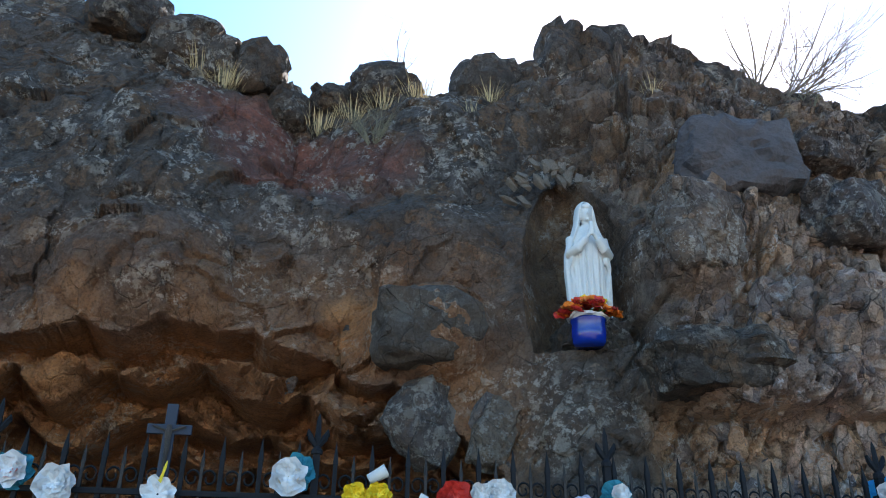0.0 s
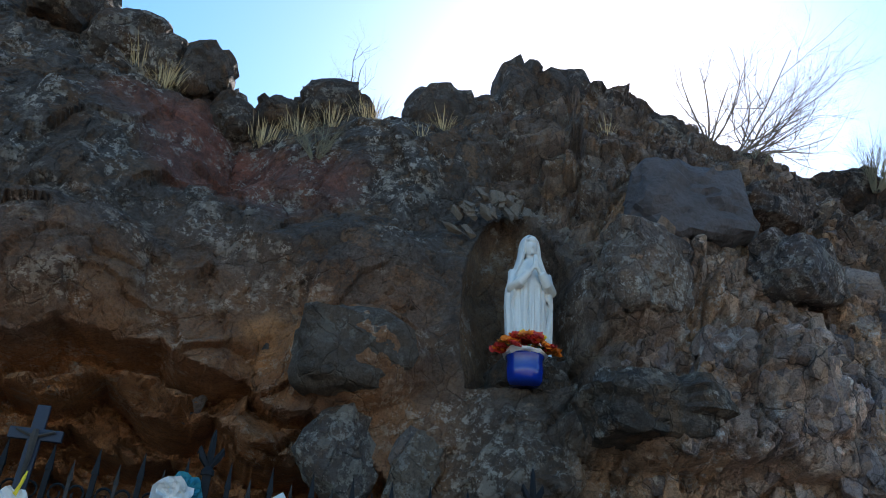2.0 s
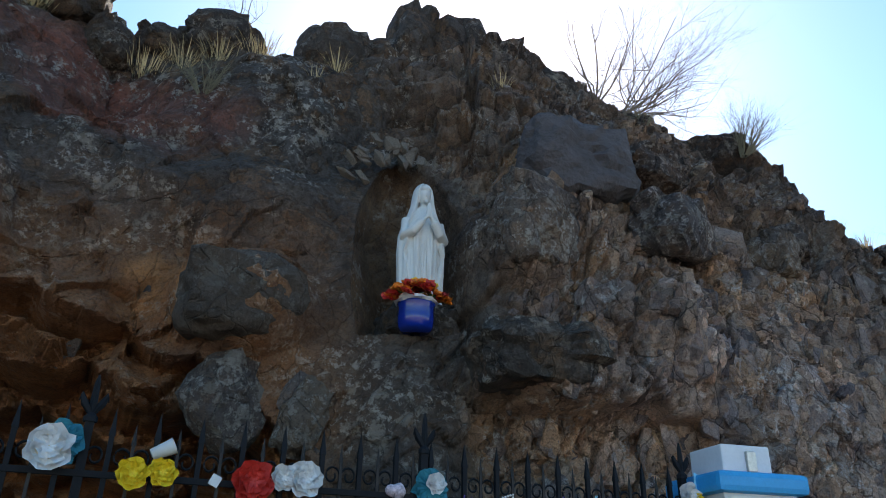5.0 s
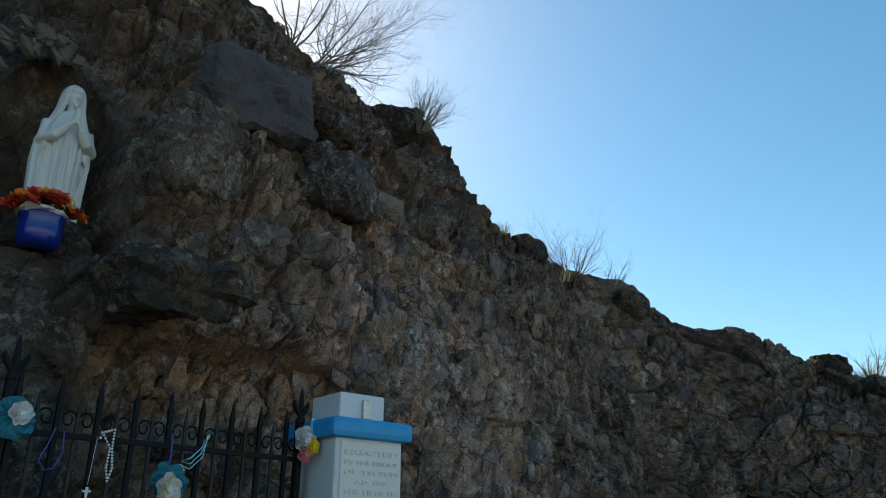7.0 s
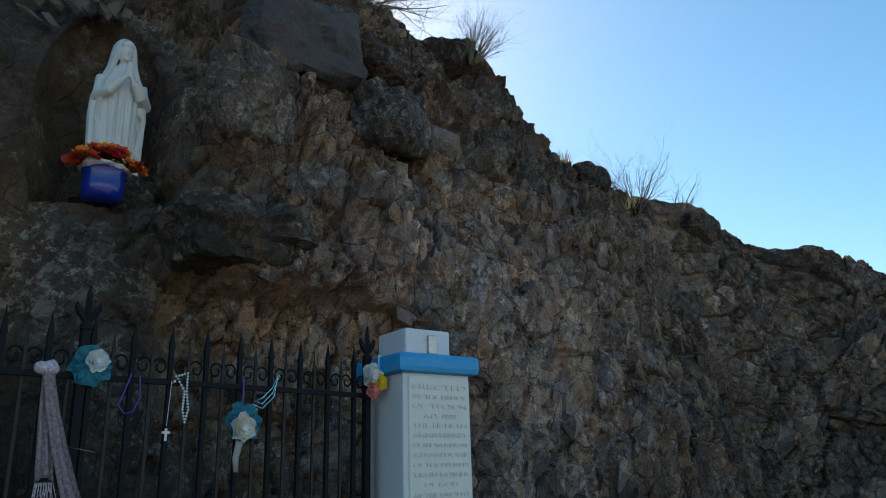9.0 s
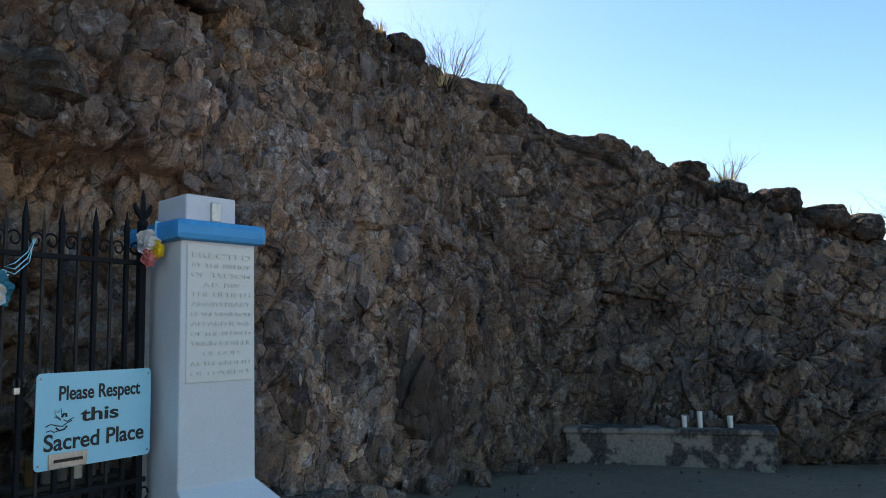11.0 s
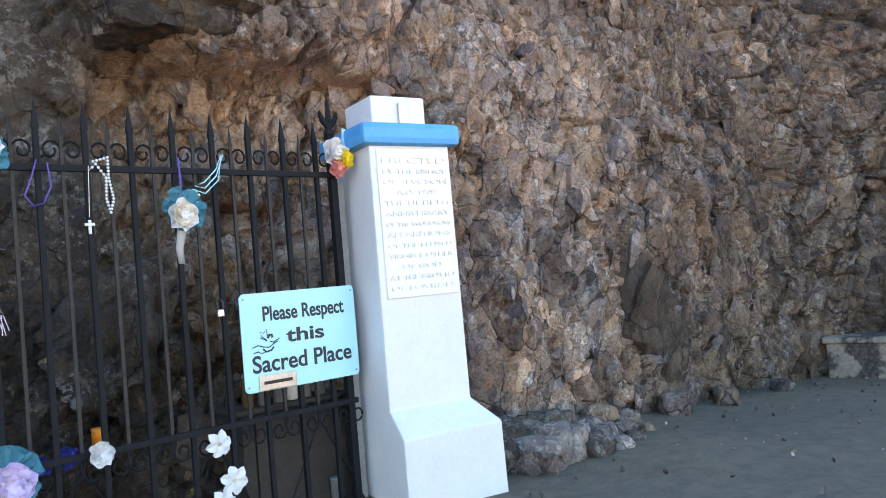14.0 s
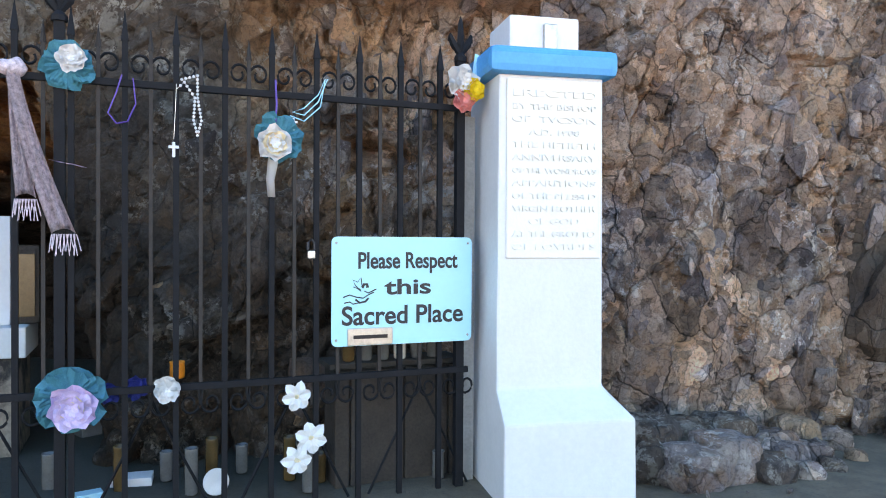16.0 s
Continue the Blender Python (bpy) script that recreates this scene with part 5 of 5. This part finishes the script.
def crucifix():
    root = thing("crucifix", pose(-0.33, FY - 0.01, 1.78), "dark blue cross with a pale figure on the fence", "crucifix")
    bm = bmesh.new()
    box(bm, -0.028, 0.028, -0.012, 0.012, -0.05, 0.42, 0.004)
    box(bm, -0.11, 0.11, -0.013, 0.013, 0.265, 0.315, 0.004)
    part("cross", bm, DARKBLUE, root)
    bm = bmesh.new()
    tube(bm, [(0, -0.02, 0.1), (0.004, -0.024, 0.2), (0, -0.022, 0.28), (0, -0.022, 0.31)], [0.008, 0.014, 0.018, 0.011], 6)
    tube(bm, [(-0.08, -0.02, 0.305), (0, -0.022, 0.275), (0.08, -0.02, 0.305)], 0.007, 5)
    part("figure", bm, WOOD, root, "plain dull figure shape")
    bm = bmesh.new()
    petals(bm, random.Random(3), (0, -0.02, -0.03), 0.09, 7, 2, 0.5)
    part("wrapping", bm, PAPER, root, "crumpled clear and white wrapping")
    bm = bmesh.new()
    tube(bm, [(-0.03, -0.03, 0.06), (0.0, -0.035, 0.03), (0.015, -0.03, 0.1), (0.02, -0.03, 0.13)], [0.008, 0.012, 0.008, 0.003], 5)
    part("ribbon", bm, YELLOW, root, "yellow ribbon")


crucifix()


def scarf():
    root = thing("scarf", pose(1.85, FY - 0.03, 1.77), "pale patterned scarf with a fringe tied to the fence", "scarf")
    for tail, (dx, dz, w) in enumerate(((0.04, -0.47, 0.036), (0.17, -0.6, 0.042))):
        bm = bmesh.new()
        n, cols = 22, 9
        grid = []
        for j in range(n + 1):
            t = j / n
            row = []
            for i in range(cols):
                u = i / (cols - 1) - 0.5
                x = dx * t ** 1.3 + u * 2 * w * (0.55 + 0.45 * t)
                row.append(bm.verts.new((x, -0.012 * math.sin(u * 14 + tail) * (0.5 + t) - 0.02 * tail, dz * t + 0.02 * math.cos(3 * u))))
            grid.append(row)
        for a, b in zip(grid, grid[1:]):
            for i in range(cols - 1):
                bm.faces.new((a[i], b[i], b[i + 1], a[i + 1]))
        bmesh.ops.solidify(bm, geom=bm.faces[:], thickness=0.004)
        part("tail", bm, SCARF, root, smooth=True)
        bm = bmesh.new()
        for k in range(16):
            u = (k / 15 - 0.5) * 2 * w
            tube(bm, [(dx + u, -0.02 * tail, dz), (dx + u * 1.2 + 0.01 * math.sin(k * 3), -0.02 * tail - 0.01, dz - 0.07 - 0.015 * math.sin(k * 5))], 0.0022, 3)
        part("fringe", bm, SCARF, root)
    bm = bmesh.new()
    bmesh.ops.create_uvsphere(bm, u_segments=14, v_segments=9, radius=0.045)
    for v in bm.verts:
        v.co = Vector((v.co.x * 1.2, v.co.y * 0.7, v.co.z * 0.8 + 0.015)) * (1 + 0.12 * math.sin(v.co.x * 120))
    part("knot", bm, SCARF, root, smooth=True)


scarf()


def card(x, y, z, w, h, material, label, rx=0, ry=0, rz=0, name="card"):
    bm = bmesh.new()
    box(bm, -w / 2, w / 2, -0.002, 0.002, -h / 2, h / 2, 0.0008)
    ob = part(name, bm, material)
    ob.matrix_world = pose(x, y, z, rx, ry, rz)
    tagged(ob, label, name)


card(3.73, FY - 0.045, 1.955, 0.05, 0.11, SIGNBLUE, "pale blue card tucked on the fence post", -8, 14, 10)
card(0.98, FY - 0.03, 1.77, 0.045, 0.05, PAPER, "small white card tucked in the fence", 0, 25, 0)


def cup():
    root = thing("paper_cup", pose(0.74, FY - 0.01, 1.885, 0, 62, 0), "white paper cup tipped on the fence", "cup")
    bm = bmesh.new()
    lathe(bm, [(0.026, -0.05), (0.036, 0.05), (0.039, 0.052), (0.033, 0.048), (0.024, -0.045)], 18)
    part("wall", bm, PAPER, root, smooth=True)


cup()


def padlock():
    root = thing("padlock", pose(2.964, FY - 0.022, 1.1), "small silver padlock with a black shackle cover", "padlock")
    bm = bmesh.new()
    box(bm, -0.016, 0.016, -0.009, 0.009, -0.028, 0.006, 0.004)
    part("body", bm, SILVER, root)
    bm = bmesh.new()
    tube(bm, [(-0.014, 0, 0.01), (-0.014, 0, 0.04), (0, 0, 0.055), (0.014, 0, 0.04), (0.014, 0, 0.01)], 0.007, 6)
    part("shackle", bm, INK, root)


padlock()


# ---- behind the fence ----
def plank_stack():
    root = thing("wooden_cabinet", pose(3.42, 5.2, 0), "dark weathered wooden cabinet behind the fence", "cabinet")
    bm = bmesh.new()
    box(bm, -0.3, 0.32, 0.0, 0.2, -0.02, 0.55, 0.004)
    part("carcass", bm, WOOD, root)
    for k, (x0, x1) in enumerate(((-0.3, -0.235), (-0.225, 0.03), (0.04, 0.255), (0.265, 0.32))):
        bm = bmesh.new()
        box(bm, x0, x1, -0.022, -0.001, -0.02, 0.545, 0.006)
        part("board", bm, WOOD, root)
    bm = bmesh.new()
    box(bm, -0.33, 0.34, -0.03, 0.2, 0.555, 0.58, 0.004)
    part("top", bm, WOOD, root)


plank_stack()


def grey_post():
    bm = bmesh.new()
    box(bm, -0.03, 0.03, -0.02, 0.02, -0.02, 1.74, 0.004)
    ob = part("wooden_post", bm, GREYWOOD)
    ob.matrix_world = pose(3.735, 5.08, 0)
    tagged(ob, "weathered grey wooden post against the pillar", "post")


grey_post()


def votive(x, y, z, h, glass, label, category="candle"):
    root = thing("votive_candle", pose(x, y, z), label, category, "votive candles and jars")
    bm = bmesh.new()
    lathe(bm, [(0.026, 0), (0.03, 0.006), (0.03, h - 0.01), (0.032, h), (0.027, h), (0.026, h - 0.03)], 14)
    part("glass", bm, glass, root, smooth=True)
    bm = bmesh.new()
    lathe(bm, [(0.025, h * 0.5), (0.025, h - 0.035), (0.002, h - 0.033), (0.002, h - 0.015)], 10)
    part("wax", bm, WAX, root)


r = random.Random(9)
for k in range(6):
    votive(3.2 + 0.085 * k, 5.25, 0.58, r.choice((0.12, 0.15, 0.18)), r.choice((GLASSY, GLASSY, MUTED, WAX)), "glass votive candle standing on the wooden cabinet")
for k, (x, y) in enumerate(((2.95, 5.4), (3.08, 5.32), (2.6, 5.5), (2.75, 5.6), (3.62, 5.15), (2.4, 5.6), (3.0, 5.2), (2.2, 5.5), (2.5, 5.35), (1.9, 5.6), (1.6, 5.5))):
    votive(x, y, 0.0, r.choice((0.14, 0.18, 0.21)), r.choice((GLASSY, GLASSY, MUTED, MUTED)), "glass votive candle standing on the cave floor")
votive(2.43, 5.12, 0.57, 0.07, ORANGE, "amber glass votive candle by the fence rail")


def shrine():
    root = thing("white_shrine", pose(1.25, 6.35, 0), "white painted wooden shrine box with a framed picture", "shrine")
    for name, dims, mat in (("plinth", (-0.5, 0.44, -0.1, 0.35, -0.05, 0.53), CONCRETE), ("step", (-0.52, 0.48, -0.14, 0.37, 0.53, 0.69), WHITE), ("case", (-0.4, 0.39, 0.0, 0.3, 0.69, 1.27), WHITE)):
        bm = bmesh.new()
        box(bm, *dims, 0.008)
        part(name, bm, mat, root)
    bm = bmesh.new()
    box(bm, 0.4, 0.53, 0.02, 0.06, 0.69, 1.12, 0.03)
    frame_ob = part("picture_frame", bm, WOOD, root, "dark wooden arched frame")
    bm = bmesh.new()
    box(bm, 0.425, 0.505, 0.012, 0.022, 0.73, 1.07, 0.004)
    part("picture", bm, MUTED, frame_ob, "faded brown and orange picture")


shrine()


def small_box(x, y, z, w, d, hh, rz, material, label):
    bm = bmesh.new()
    box(bm, -w / 2, w / 2, -d / 2, d / 2, 0, hh, 0.004)
    ob = part("small_box", bm, material)
    ob.matrix_world = pose(x, y, z, 0, 0, rz)
    tagged(ob, label, "box")


small_box(2.08, 5.35, 0.0, 0.11, 0.07, 0.06, 15, SIGNBLUE, "pale blue printed box lying behind the fence")
small_box(2.25, 5.6, 0.0, 0.18, 0.12, 0.04, -5, PAPER, "flat white box lying behind the fence")
small_box(2.0, 6.6, 0.0, 0.12, 0.1, 0.12, 30, GLASSY, "grey tin standing on the cave floor")


def plate():
    bm = bmesh.new()
    lathe(bm, [(0.014, 0), (0.04, 0.003), (0.06, 0.011), (0.058, 0.014), (0.034, 0.006)], 24)
    ob = part("plate", bm, PAPER, smooth=True)
    ob.matrix_world = pose(2.6, 5.3, 0.06, 78, 0, 12)
    tagged(ob, "white round plate leaning on a candle", "plate")


plate()


def bench_altar():
    """A low stained masonry bench against the far wall."""
    a, b = Vector((9.36, 4.92, 0)), Vector((9.87, 2.69, 0))
    d = (b - a).normalized()
    root = thing("masonry_bench", Matrix.Translation((a.x, a.y, -0.21)) @ Matrix.Rotation(math.atan2(d.y, d.x), 4, "Z"), "low stained concrete bench against the cliff", "bench")
    n = (b - a).length
    bm = bmesh.new()
    box(bm, 0, n, 0.0, 0.75, -0.1, 0.36, 0.02)
    part("body", bm, CONCRETE, root)
    bm = bmesh.new()
    box(bm, -0.03, n + 0.03, -0.03, 0.75, 0.36, 0.42, 0.015)
    part("top_slab", bm, CONCRETE, root)
    r = random.Random(4)
    for k, f in enumerate((0.585, 0.6, 0.66, 0.68, 0.71, 0.73, 0.8, 0.62)):
        p = a + d * n * f + Vector((-d.y, d.x, 0)) * r.uniform(0.12, 0.3)
        votive(p.x, p.y, 0.21, r.choice((0.13, 0.18, 0.22)), r.choice((GLASSY, GLASSY, WAX)), "tall votive candle standing on the masonry bench")
    for k, f in enumerate((0.5, 0.53, 0.64, 0.7, 0.75)):
        p = a + d * n * f + Vector((-d.y, d.x, 0)) * 0.2
        boulder(170 + k, p.x, p.y, 0.25, 0.2 - 0.02 * k, 0.15, 0.11, 40 * k, "small grey rock lying on the masonry bench", STONE, 2)


bench_altar()
set_stones()
